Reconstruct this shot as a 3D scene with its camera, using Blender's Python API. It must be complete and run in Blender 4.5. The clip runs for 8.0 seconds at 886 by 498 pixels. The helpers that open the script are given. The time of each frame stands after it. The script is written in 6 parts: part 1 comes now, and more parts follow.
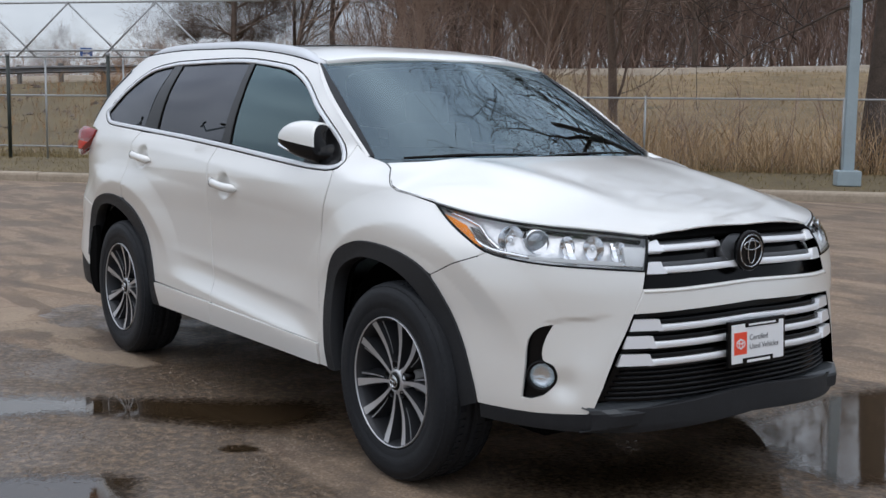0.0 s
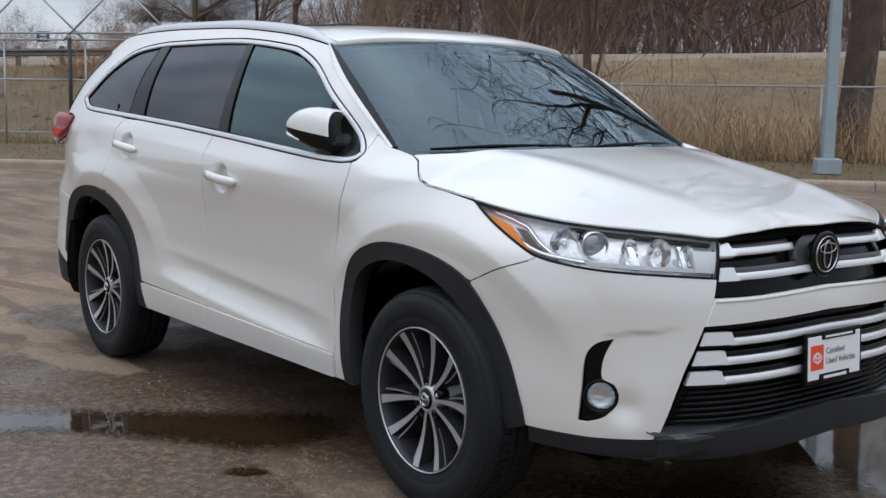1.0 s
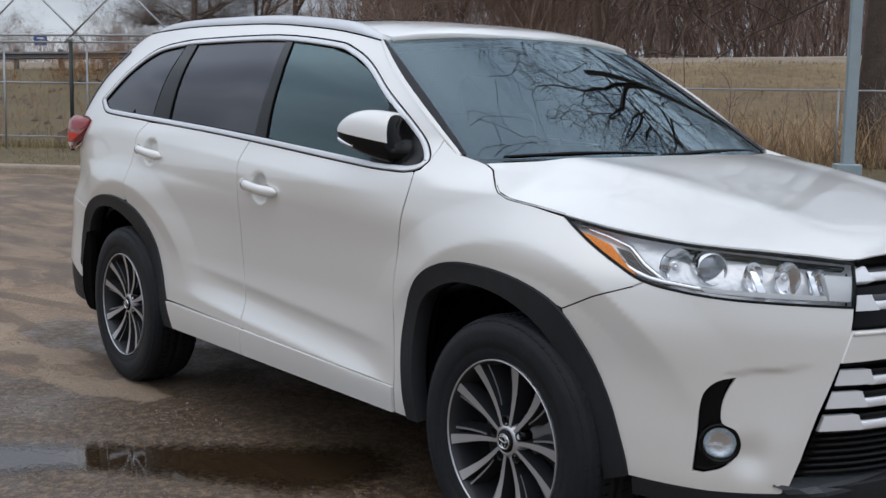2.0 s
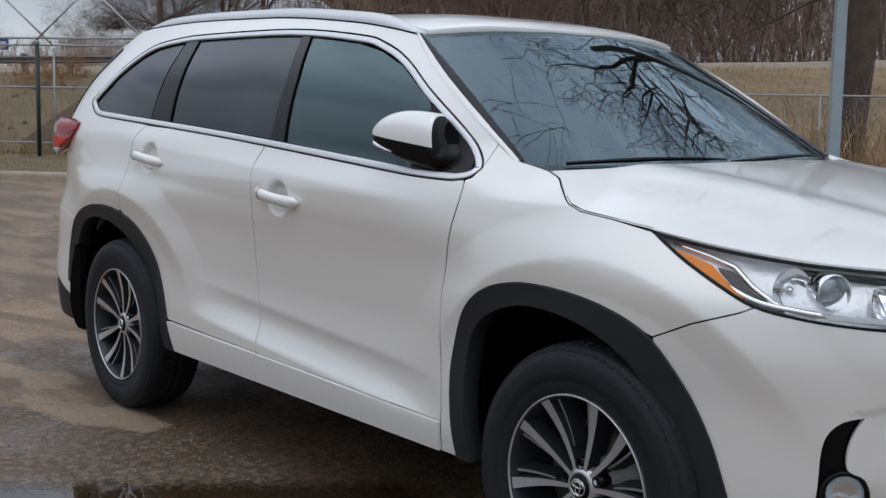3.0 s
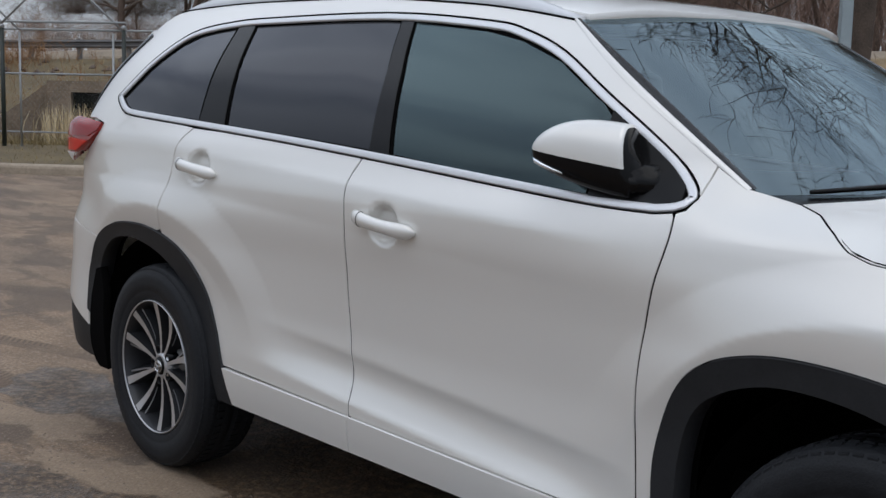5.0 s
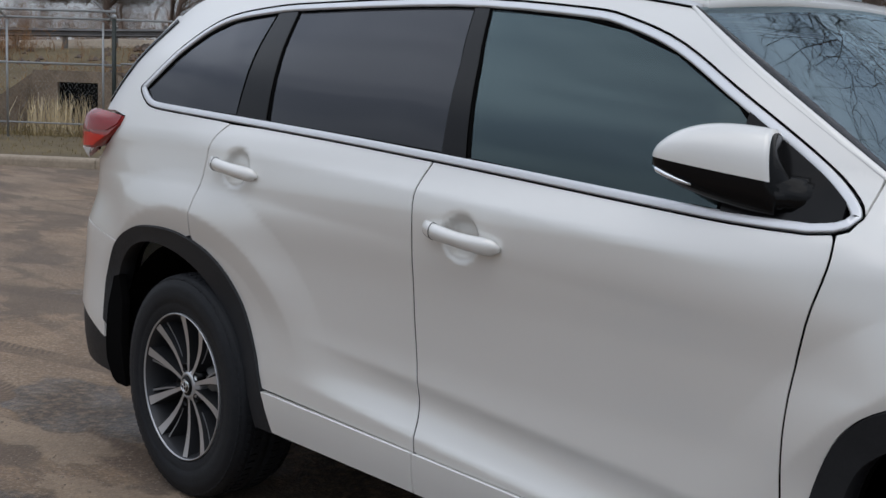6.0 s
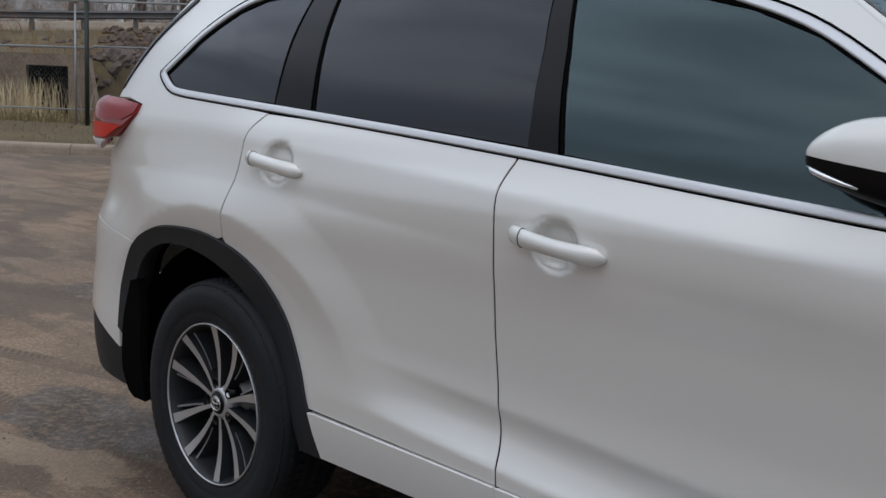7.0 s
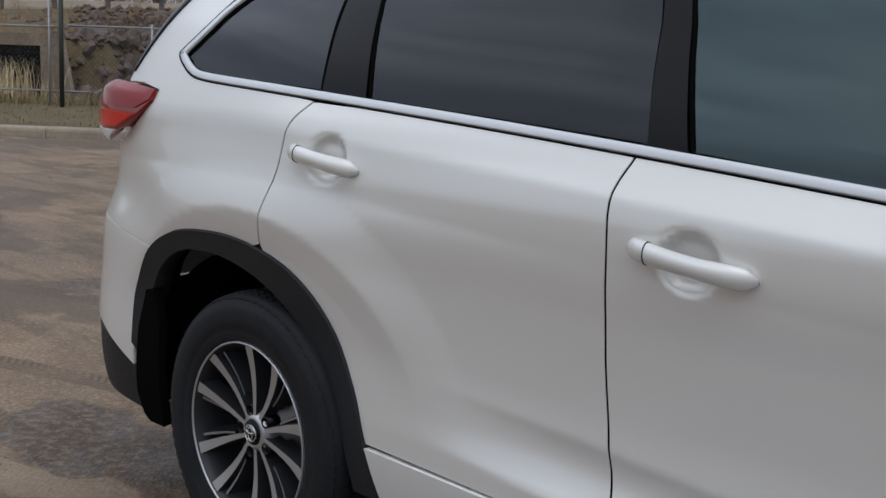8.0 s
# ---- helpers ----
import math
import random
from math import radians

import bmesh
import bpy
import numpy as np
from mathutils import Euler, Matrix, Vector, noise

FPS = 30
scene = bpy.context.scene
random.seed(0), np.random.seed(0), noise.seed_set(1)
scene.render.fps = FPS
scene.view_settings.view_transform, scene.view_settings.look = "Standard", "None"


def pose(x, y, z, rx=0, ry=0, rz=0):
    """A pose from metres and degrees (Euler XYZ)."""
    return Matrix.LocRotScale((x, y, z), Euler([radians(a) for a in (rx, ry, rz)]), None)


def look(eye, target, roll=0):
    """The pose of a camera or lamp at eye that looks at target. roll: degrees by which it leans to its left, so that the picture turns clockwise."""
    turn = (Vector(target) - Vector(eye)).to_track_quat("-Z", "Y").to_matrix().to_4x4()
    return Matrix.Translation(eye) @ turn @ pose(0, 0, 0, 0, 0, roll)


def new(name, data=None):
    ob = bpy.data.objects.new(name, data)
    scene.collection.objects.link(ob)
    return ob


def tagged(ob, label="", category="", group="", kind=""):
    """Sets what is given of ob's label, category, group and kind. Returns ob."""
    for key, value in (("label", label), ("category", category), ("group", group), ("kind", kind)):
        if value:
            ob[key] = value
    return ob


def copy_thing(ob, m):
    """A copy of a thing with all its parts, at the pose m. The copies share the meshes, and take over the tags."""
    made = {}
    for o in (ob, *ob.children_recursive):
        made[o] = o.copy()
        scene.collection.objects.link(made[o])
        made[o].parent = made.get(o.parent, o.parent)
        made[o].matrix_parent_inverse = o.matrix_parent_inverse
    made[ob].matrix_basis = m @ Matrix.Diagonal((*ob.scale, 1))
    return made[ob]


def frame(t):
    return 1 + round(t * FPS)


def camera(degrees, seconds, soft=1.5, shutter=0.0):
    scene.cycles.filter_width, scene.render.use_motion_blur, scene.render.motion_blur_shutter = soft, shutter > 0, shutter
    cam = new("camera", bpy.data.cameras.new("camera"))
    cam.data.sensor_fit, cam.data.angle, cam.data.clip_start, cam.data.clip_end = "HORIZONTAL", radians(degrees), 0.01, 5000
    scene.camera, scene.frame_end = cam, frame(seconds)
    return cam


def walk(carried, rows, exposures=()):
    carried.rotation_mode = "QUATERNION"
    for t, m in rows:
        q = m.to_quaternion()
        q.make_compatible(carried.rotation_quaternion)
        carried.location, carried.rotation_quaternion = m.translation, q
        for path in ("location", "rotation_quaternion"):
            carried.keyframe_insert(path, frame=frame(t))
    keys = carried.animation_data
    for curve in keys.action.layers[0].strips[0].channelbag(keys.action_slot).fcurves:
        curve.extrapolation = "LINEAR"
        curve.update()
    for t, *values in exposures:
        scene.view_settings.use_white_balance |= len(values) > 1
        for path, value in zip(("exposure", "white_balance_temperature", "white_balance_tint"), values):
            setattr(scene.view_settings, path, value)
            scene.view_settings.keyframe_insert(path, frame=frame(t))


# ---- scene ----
cam = camera(42.0, 8.0)
PATH = [
    (0, (4.925, -3.231, 1.375), (3.309, -2.075, 1.14), 0.7),
    (0.5, (4.634, -3.221, 1.391), (3.054, -2.022, 1.134), 0.8),
    (1, (4.404, -3.172, 1.373), (2.832, -1.963, 1.115), 0.9),
    (1.5, (4.141, -3.119, 1.371), (2.562, -1.919, 1.116), 0.9),
    (3, (3.387, -3.035, 1.339), (1.855, -1.772, 1.099), 1.0),
    (3.5, (3.127, -2.977, 1.359), (1.598, -1.71, 1.115), 0.9),
    (4, (2.866, -2.95, 1.361), (1.354, -1.665, 1.109), 1.1),
    (4.5, (2.628, -2.942, 1.378), (1.136, -1.635, 1.122), 1.1),
    (6, (1.933, -2.843, 1.371), (0.472, -1.503, 1.104), 2.2),
    (6.5, (1.706, -2.84, 1.379), (0.273, -1.472, 1.104), 2.3),
    (7, (1.487, -2.801, 1.371), (0.068, -1.423, 1.077), 2.2),
    (7.5, (1.259, -2.748, 1.372), (-0.159, -1.376, 1.048), 2.1),
    (8, (0.998, -2.675, 1.367), (-0.383, -1.266, 1.041), 2.2),
]
walk(cam, [(t, look(eye, target, roll)) for t, eye, target, roll in PATH], [(0, 0.27, 6500, 10), (1.5, 0.15, 6500, 10), (3.5, 0.0, 6500, 10), (4.5, -0.02, 6500, 10), (6, -0.13, 6500, 10), (7, -0.20, 6520, 10), (8, -0.10, 6520, 10)])

# ---- light ----
world = bpy.data.worlds.new("overcast_sky")
scene.world = world
world.use_nodes = True
wn, wl = world.node_tree.nodes, world.node_tree.links
sky = wn.new("ShaderNodeTexSky")
sky.sky_type, sky.sun_disc, sky.sun_elevation, sky.sun_rotation = "NISHITA", False, radians(48), radians(200)
sky_level = wn.new("ShaderNodeVectorMath")
sky_level.operation = "SCALE"
sky_level.inputs["Scale"].default_value = 0.10
cloud_map = wn.new("ShaderNodeTexCoord")
cloud_size = wn.new("ShaderNodeMapping")
cloud_size.inputs["Scale"].default_value = (1.5, 1.5, 6.0)
cloud_noise = wn.new("ShaderNodeTexNoise")
cloud_noise.inputs["Scale"].default_value, cloud_noise.inputs["Detail"].default_value = 1.6, 6
cloud_ramp = wn.new("ShaderNodeValToRGB")
cloud_ramp.color_ramp.elements[0].position, cloud_ramp.color_ramp.elements[0].color = 0.38, (0.46, 0.51, 0.60, 1)
cloud_ramp.color_ramp.elements[1].position, cloud_ramp.color_ramp.elements[1].color = 0.62, (0.74, 0.80, 0.89, 1)
cover = wn.new("ShaderNodeMix")
cover.data_type = "RGBA"
cover.inputs["Factor"].default_value = 0.85
wl.new(cloud_map.outputs["Generated"], cloud_size.inputs["Vector"])
wl.new(cloud_size.outputs["Vector"], cloud_noise.inputs["Vector"])
wl.new(cloud_noise.outputs["Fac"], cloud_ramp.inputs["Fac"])
wl.new(sky.outputs["Color"], sky_level.inputs[0])
wl.new(sky_level.outputs["Vector"], cover.inputs[6])
wl.new(cloud_ramp.outputs["Color"], cover.inputs[7])
split = wn.new("ShaderNodeSeparateXYZ")
lift = wn.new("ShaderNodeFloatCurve")              # an overcast sky: bright overhead, dull banks of cloud lower down
curve = lift.mapping.curves[0]
curve.points[0].location, curve.points[1].location = (0.0, 0.38), (1.0, 0.62)
for x, y in ((0.12, 0.33), (0.35, 0.41), (0.60, 0.73), (0.80, 0.70)):
    curve.points.new(x, y)
lift.mapping.clip_max_y = 2.0
lift.mapping.update()
shade = wn.new("ShaderNodeVectorMath")
shade.operation = "SCALE"
wl.new(cloud_map.outputs["Generated"], split.inputs[0])
wl.new(split.outputs["Z"], lift.inputs["Value"])
wl.new(cover.outputs[2], shade.inputs[0])
side = wn.new("ShaderNodeVectorMath")               # the cloud is thinner, and brighter, towards the north-west
side.operation = "DOT_PRODUCT"
side.inputs[1].default_value = (-0.06, 0.06, 0)
tilt = wn.new("ShaderNodeMath")
tilt.operation = "MULTIPLY_ADD"
wl.new(cloud_map.outputs["Generated"], side.inputs[0])
wl.new(side.outputs["Value"], tilt.inputs[0])
wl.new(lift.outputs["Value"], tilt.inputs[1])
wl.new(lift.outputs["Value"], tilt.inputs[2])
wl.new(tilt.outputs[0], shade.inputs["Scale"])
wl.new(shade.outputs["Vector"], wn["Background"].inputs["Color"])
wn["Background"].inputs["Strength"].default_value = 2.42
sun = new("sun", bpy.data.lights.new("sun", "SUN"))
sun.data.energy, sun.data.angle, sun.data.color = 0.5, radians(50), (1.0, 0.96, 0.9)
sun.matrix_world = look((9, -5, 30), (0, 0, 0))


# ---- materials ----
def material(name, color, rough=0.5, metal=0.0, color2=None, scale=8.0, bump=0.0, bump_scale=60.0, coat=0.0, island=0.0, spec=0.5):
    """A principled surface whose colour drifts to color2 at two scales, with fine relief."""
    m = bpy.data.materials.new(name)
    m.use_nodes = True
    n, l = m.node_tree.nodes, m.node_tree.links
    b = n["Principled BSDF"]
    b.inputs["Base Color"].default_value = (*color, 1)
    b.inputs["Roughness"].default_value, b.inputs["Metallic"].default_value = rough, metal
    b.inputs["Coat Weight"].default_value, b.inputs["Coat Roughness"].default_value = coat, 0.02
    b.inputs["Specular IOR Level"].default_value = spec
    co = n.new("ShaderNodeTexCoord")
    if color2:
        big, fine = n.new("ShaderNodeTexNoise"), n.new("ShaderNodeTexNoise")
        big.inputs["Scale"].default_value, fine.inputs["Scale"].default_value = scale, scale * 9
        big.inputs["Detail"].default_value, fine.inputs["Detail"].default_value = 4, 6
        both = n.new("ShaderNodeMath")
        both.operation = "ADD"
        half = n.new("ShaderNodeMapRange")
        half.inputs["From Min"].default_value, half.inputs["From Max"].default_value = 0.7, 1.3
        mix = n.new("ShaderNodeMix")
        mix.data_type = "RGBA"
        mix.inputs[6].default_value, mix.inputs[7].default_value = (*color, 1), (*color2, 1)
        for t in (big, fine):
            l.new(co.outputs["Object"], t.inputs["Vector"])
        l.new(big.outputs["Fac"], both.inputs[0])
        l.new(fine.outputs["Fac"], both.inputs[1])
        l.new(both.outputs[0], half.inputs["Value"])
        l.new(half.outputs["Result"], mix.inputs["Factor"])
        l.new(mix.outputs[2], b.inputs["Base Color"])
    if bump:
        rel, bn = n.new("ShaderNodeTexNoise"), n.new("ShaderNodeBump")
        rel.inputs["Scale"].default_value, rel.inputs["Detail"].default_value = bump_scale, 5
        bn.inputs["Strength"].default_value, bn.inputs["Distance"].default_value = bump, 0.01
        l.new(co.outputs["Object"], rel.inputs["Vector"])
        l.new(rel.outputs["Fac"], bn.inputs["Height"])
        l.new(bn.outputs["Normal"], b.inputs["Normal"])
    return m


def glass_sheet(name, tint, rough=0.0, ior=1.75, sheen=(0.90, 0.98, 1.0)):
    """A thin tinted pane: clear through, with the gloss of glass."""
    m = bpy.data.materials.new(name)
    m.use_nodes = True
    n, l = m.node_tree.nodes, m.node_tree.links
    n.remove(n["Principled BSDF"])
    clear, gloss, mix, fres = n.new("ShaderNodeBsdfTransparent"), n.new("ShaderNodeBsdfGlossy"), n.new("ShaderNodeMixShader"), n.new("ShaderNodeFresnel")
    clear.inputs["Color"].default_value = (*tint, 1)
    gloss.inputs["Roughness"].default_value, gloss.inputs["Color"].default_value = rough, (*sheen, 1)
    fres.inputs["IOR"].default_value = ior
    l.new(fres.outputs[0], mix.inputs[0])
    l.new(clear.outputs[0], mix.inputs[1])
    l.new(gloss.outputs[0], mix.inputs[2])
    l.new(mix.outputs[0], n["Material Output"].inputs["Surface"])
    return m


WHITE = material("pearl_white_paint", (0.778, 0.766, 0.735), 0.33, 0.32, coat=0.9)
WHITE.node_tree.nodes["Principled BSDF"].inputs["Coat IOR"].default_value = 1.5
BLACK = material("black_trim", (0.0045, 0.0045, 0.005), 0.16, spec=0.18)
PLASTIC = material("grey_black_plastic", (0.0135, 0.0142, 0.0160), 0.5, spec=0.24, color2=(0.019, 0.0198, 0.0222), scale=20, bump=0.15, bump_scale=900)
DARK = material("dark_inner", (0.004, 0.004, 0.004), 0.95, spec=0.02)
CHROME = material("bright_chrome", (0.82, 0.83, 0.85), 0.08, 1.0)
TRIM = material("satin_chrome_trim", (0.72, 0.73, 0.75), 0.34, 0.5)
SILVER = material("silver_paint", (0.78, 0.79, 0.81), 0.28, 0.3, coat=0.6)
SHELF = material("grey_shelf_plastic", (0.050, 0.055, 0.060), 0.42, spec=0.4, color2=(0.036, 0.040, 0.044), scale=14)
RAIL = material("silver_rail", (0.60, 0.61, 0.63), 0.3, 0.25, coat=0.4)
RUBBER = material("tyre_rubber", (0.0095, 0.0106, 0.0130), 0.62, spec=0.22, color2=(0.016, 0.0172, 0.020), scale=9, bump=0.2, bump_scale=200)
ALLOY = material("machined_alloy", (0.50, 0.505, 0.52), 0.28, 0.7)
ALLOY_DARK = material("dark_grey_alloy", (0.035, 0.036, 0.040), 0.4, 0.4)
TINT = glass_sheet("privacy_glass", (0.04, 0.04, 0.05), ior=1.52, sheen=(0.92, 0.94, 1.0))
ALLOY_RIB = material("satin_alloy_edge", (0.26, 0.265, 0.28), 0.3, 0.5)
STEEL = material("brake_steel", (0.16, 0.155, 0.15), 0.45, 0.8)
SATIN = material("satin_reflector", (0.94, 0.95, 0.97), 0.22, 0.3, bump=0.6, bump_scale=40)
GUN = material("gunmetal_paint", (0.085, 0.087, 0.092), 0.35, 0.4)
DARK_CHROME = material("dark_chrome", (0.50, 0.51, 0.53), 0.15, 1.0)
SMOKE = material("smoked_bezel", (0.060, 0.052, 0.045), 0.3)
PEBBLE = material("loose_chippings", (0.30, 0.235, 0.18), 0.6, color2=(0.10, 0.07, 0.05), scale=25)
FOG = material("fog_reflector", (0.66, 0.68, 0.70), 0.12, 0.85, bump=0.4, bump_scale=55)
GLASS_GREY = material("smoky_lens", (0.36, 0.38, 0.41), 0.10, 0.75, coat=1.0, bump=0.25, bump_scale=25)
PINK = material("upper_red_lens", (0.26, 0.010, 0.012), 0.16, coat=0.3)
BELT = material("seat_belt_webbing", (0.22, 0.22, 0.21), 0.8)
WINDSCREEN = glass_sheet("windscreen_glass", (0.30, 0.37, 0.37), ior=2.2, sheen=(0.78, 0.97, 1.06))
CLEAR = glass_sheet("green_glass", (0.12, 0.165, 0.17), ior=1.74, sheen=(0.76, 1.0, 1.04))
LENS = glass_sheet("clear_lens", (0.98, 0.98, 0.98), ior=1.28)
AMBER = material("amber_reflector", (0.92, 0.27, 0.0), 0.35, bump=0.3, bump_scale=60)
RED = material("red_lens", (0.60, 0.022, 0.010), 0.15, coat=0.4)
RED_DARK = material("dark_red_lens", (0.30, 0.008, 0.008), 0.10, coat=1.0)
ORANGE_RED = material("orange_red_print", (0.80, 0.07, 0.03), 0.4)
PAPER = material("white_plate", (0.78, 0.79, 0.80), 0.35)
PRINT = material("grey_print", (0.16, 0.16, 0.17), 0.5)
WEATHERED = material("weathered_wood", (0.20, 0.19, 0.18), 0.85, color2=(0.13, 0.125, 0.12), scale=5)
WALL = material("weathered_concrete", (0.33, 0.255, 0.185), 0.9, color2=(0.165, 0.124, 0.088), scale=1.4, bump=0.5, bump_scale=20)
STONE = material("riprap_stone", (0.190, 0.145, 0.118), 0.9, color2=(0.070, 0.053, 0.044), scale=2.0, bump=0.6, bump_scale=8)
REED = material("straw_reed", (0.68, 0.55, 0.34), 0.8, color2=(0.46, 0.36, 0.21), scale=1.5)
STRAW = material("dry_straw", (0.30, 0.220, 0.105), 0.9, color2=(0.165, 0.130, 0.058), scale=0.7)
WEED = material("dead_weed", (0.64, 0.44, 0.245), 0.9, color2=(0.38, 0.255, 0.138), scale=0.9)
RUST = material("rust_brown_brush", (0.36, 0.19, 0.085), 0.9, color2=(0.21, 0.12, 0.058), scale=0.5)
TWIG = material("brown_twig", (0.42, 0.300, 0.235), 0.9, color2=(0.24, 0.168, 0.130), scale=0.4)
WOOD = material("dark_wood_twig", (0.30, 0.198, 0.155), 0.9, color2=(0.155, 0.100, 0.078), scale=0.4)
BLUE = material("blue_sign", (0.03, 0.10, 0.32), 0.5)
CLOTH = material("grey_seat_cloth", (0.10, 0.10, 0.10), 0.8, color2=(0.14, 0.14, 0.14), scale=30)
DASH = material("black_dashboard", (0.03, 0.03, 0.032), 0.6, color2=(0.045, 0.045, 0.047), scale=30)
CONCRETE = material("kerb_concrete", (0.38, 0.31, 0.235), 0.85, color2=(0.26, 0.21, 0.155), scale=2.5, bump=0.4, bump_scale=70)
GRASS = material("dry_grass", (0.165, 0.122, 0.060), 0.95, color2=(0.088, 0.066, 0.033), scale=0.8, bump=0.8, bump_scale=25)
GALV = material("galvanised_pipe", (0.42, 0.43, 0.44), 0.45, 0.6, color2=(0.34, 0.35, 0.36), scale=12)
GREEN = material("dark_green_pipe", (0.018, 0.026, 0.022), 0.5)
POLE = material("pale_blue_grey_paint", (0.33, 0.40, 0.43), 0.5, color2=(0.28, 0.34, 0.37), scale=6)
BARK = material("grey_brown_bark", (0.19, 0.136, 0.106), 0.9, color2=(0.10, 0.071, 0.055), scale=3, bump=0.6, bump_scale=30)
DARK_BARK = material("dark_bark", (0.115, 0.086, 0.068), 0.9, color2=(0.055, 0.041, 0.033), scale=3, bump=0.6, bump_scale=30)
RAIL_STEEL = material("dull_rail_steel", (0.135, 0.13, 0.13), 0.7, color2=(0.085, 0.082, 0.082), scale=2)
SHOULDER = material("pale_gravel", (0.33, 0.27, 0.20), 0.9, color2=(0.19, 0.15, 0.108), scale=1.2, bump=0.5, bump_scale=30)
FIELD = material("mown_grass", (0.42, 0.300, 0.160), 0.95, color2=(0.23, 0.165, 0.085), scale=0.5)
FIELD_SOIL = material("tan_field", (0.27, 0.190, 0.102), 0.95, color2=(0.135, 0.096, 0.050), scale=0.35, bump=0.6, bump_scale=12)
ROAD = material("road_asphalt", (0.14, 0.13, 0.12), 0.85, color2=(0.11, 0.10, 0.095), scale=2)


TRACKS = ((-2.75, -0.91, 1, 0.09, 1.3), (-3.6, -0.49, 17, 0.08, 1.5), (-4.6, 0.4, 20, 0.10, 2.0))     # x, y, heading, half width, half length


def asphalt():
    """Brown-grey worn asphalt: chippings, muddy streaks, dark wet patches, and shade painted under the car."""
    m = bpy.data.materials.new("worn_asphalt")
    m.use_nodes = True
    n, l = m.node_tree.nodes, m.node_tree.links
    b = n["Principled BSDF"]
    co = n.new("ShaderNodeTexCoord")

    def tex(scale, detail, vec, stretch=None):
        t = n.new("ShaderNodeTexNoise")
        t.inputs["Scale"].default_value, t.inputs["Detail"].default_value, t.inputs["Roughness"].default_value = scale, detail, 0.6
        if stretch:
            mp = n.new("ShaderNodeMapping")
            mp.inputs["Rotation"].default_value, mp.inputs["Scale"].default_value = (0, 0, radians(stretch[0])), (stretch[1], stretch[2], 1)
            l.new(vec, mp.inputs["Vector"])
            vec = mp.outputs["Vector"]
        l.new(vec, t.inputs["Vector"])
        return t.outputs["Fac"]

    def span(v, a, c, lo=0.0, hi=1.0):
        r = n.new("ShaderNodeMapRange")
        r.interpolation_type = "SMOOTHSTEP"
        for k, x in zip(("From Min", "From Max", "To Min", "To Max"), (a, c, lo, hi)):
            r.inputs[k].default_value = x
        l.new(v, r.inputs["Value"])
        return r.outputs["Result"]

    def math_node(op, a, c):
        r = n.new("ShaderNodeMath")
        r.operation = op
        for k, x in ((0, a), (1, c)):
            if hasattr(x, "is_linked"):
                l.new(x, r.inputs[k])
            else:
                r.inputs[k].default_value = x
        return r.outputs[0]

    def mix(f, a, c):
        r = n.new("ShaderNodeMix")
        r.data_type = "RGBA"
        l.new(f, r.inputs["Factor"])
        for k, x in ((6, a), (7, c)):
            if hasattr(x, "is_linked"):
                l.new(x, r.inputs[k])
            else:
                r.inputs[k].default_value = (*x, 1)
        return r.outputs[2]

    flat = co.outputs["Object"]
    wob = n.new("ShaderNodeTexNoise")
    wob.inputs["Scale"].default_value, wob.inputs["Detail"].default_value = 1.7, 6
    l.new(flat, wob.inputs["Vector"])
    off = n.new("ShaderNodeVectorMath")
    off.operation = "MULTIPLY_ADD"
    off.inputs[1].default_value = (1.1, 1.1, 0)
    l.new(wob.outputs["Color"], off.inputs[0])
    l.new(flat, off.inputs[2])
    moved = off.outputs[0]
    wet_shaded = None
    # wet patches; the car-sized one at (0.2, 0.1) also paints the car's under-shade
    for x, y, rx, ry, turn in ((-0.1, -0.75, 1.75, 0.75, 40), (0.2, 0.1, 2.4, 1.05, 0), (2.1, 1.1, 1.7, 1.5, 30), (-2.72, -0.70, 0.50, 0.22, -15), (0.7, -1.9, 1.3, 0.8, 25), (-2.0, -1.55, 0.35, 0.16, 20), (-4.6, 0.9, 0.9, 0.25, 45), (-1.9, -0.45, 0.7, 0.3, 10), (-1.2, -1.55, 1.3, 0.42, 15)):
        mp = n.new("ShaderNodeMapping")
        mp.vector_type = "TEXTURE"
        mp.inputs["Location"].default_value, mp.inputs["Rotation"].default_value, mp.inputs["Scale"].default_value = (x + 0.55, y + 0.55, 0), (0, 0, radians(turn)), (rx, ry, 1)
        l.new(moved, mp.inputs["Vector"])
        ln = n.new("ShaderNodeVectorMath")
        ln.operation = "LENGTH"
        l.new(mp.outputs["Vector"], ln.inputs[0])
        wet_shaded = ln.outputs["Value"] if wet_shaded is None else math_node("MINIMUM", wet_shaded, ln.outputs["Value"])
    damp_shaded, dry = span(wet_shaded, 0.84, 1.04, 1.0, 0.0), None
    for x, y, rx, ry, turn in ((-1.38, -1.10, 0.46, 0.17, -5), (-2.30, -1.00, 0.36, 0.16, 25), (-2.75, -1.20, 0.60, 0.16, -15), (-0.35, -2.25, 0.30, 0.12, 30)):       # sandy patches that have dried
        mp = n.new("ShaderNodeMapping")
        mp.vector_type = "TEXTURE"
        mp.inputs["Location"].default_value, mp.inputs["Rotation"].default_value, mp.inputs["Scale"].default_value = (x + 0.55, y + 0.55, 0), (0, 0, radians(turn)), (rx, ry, 1)
        l.new(moved, mp.inputs["Vector"])
        ln = n.new("ShaderNodeVectorMath")
        ln.operation = "LENGTH"
        l.new(mp.outputs["Vector"], ln.inputs[0])
        damp_shaded = math_node("MULTIPLY", damp_shaded, span(ln.outputs["Value"], 0.8, 1.05, 0.15, 1.0))
        spot = span(ln.outputs["Value"], 0.84, 1.02, 1.0, 0.0)
        dry = spot if dry is None else math_node("MAXIMUM", dry, spot)
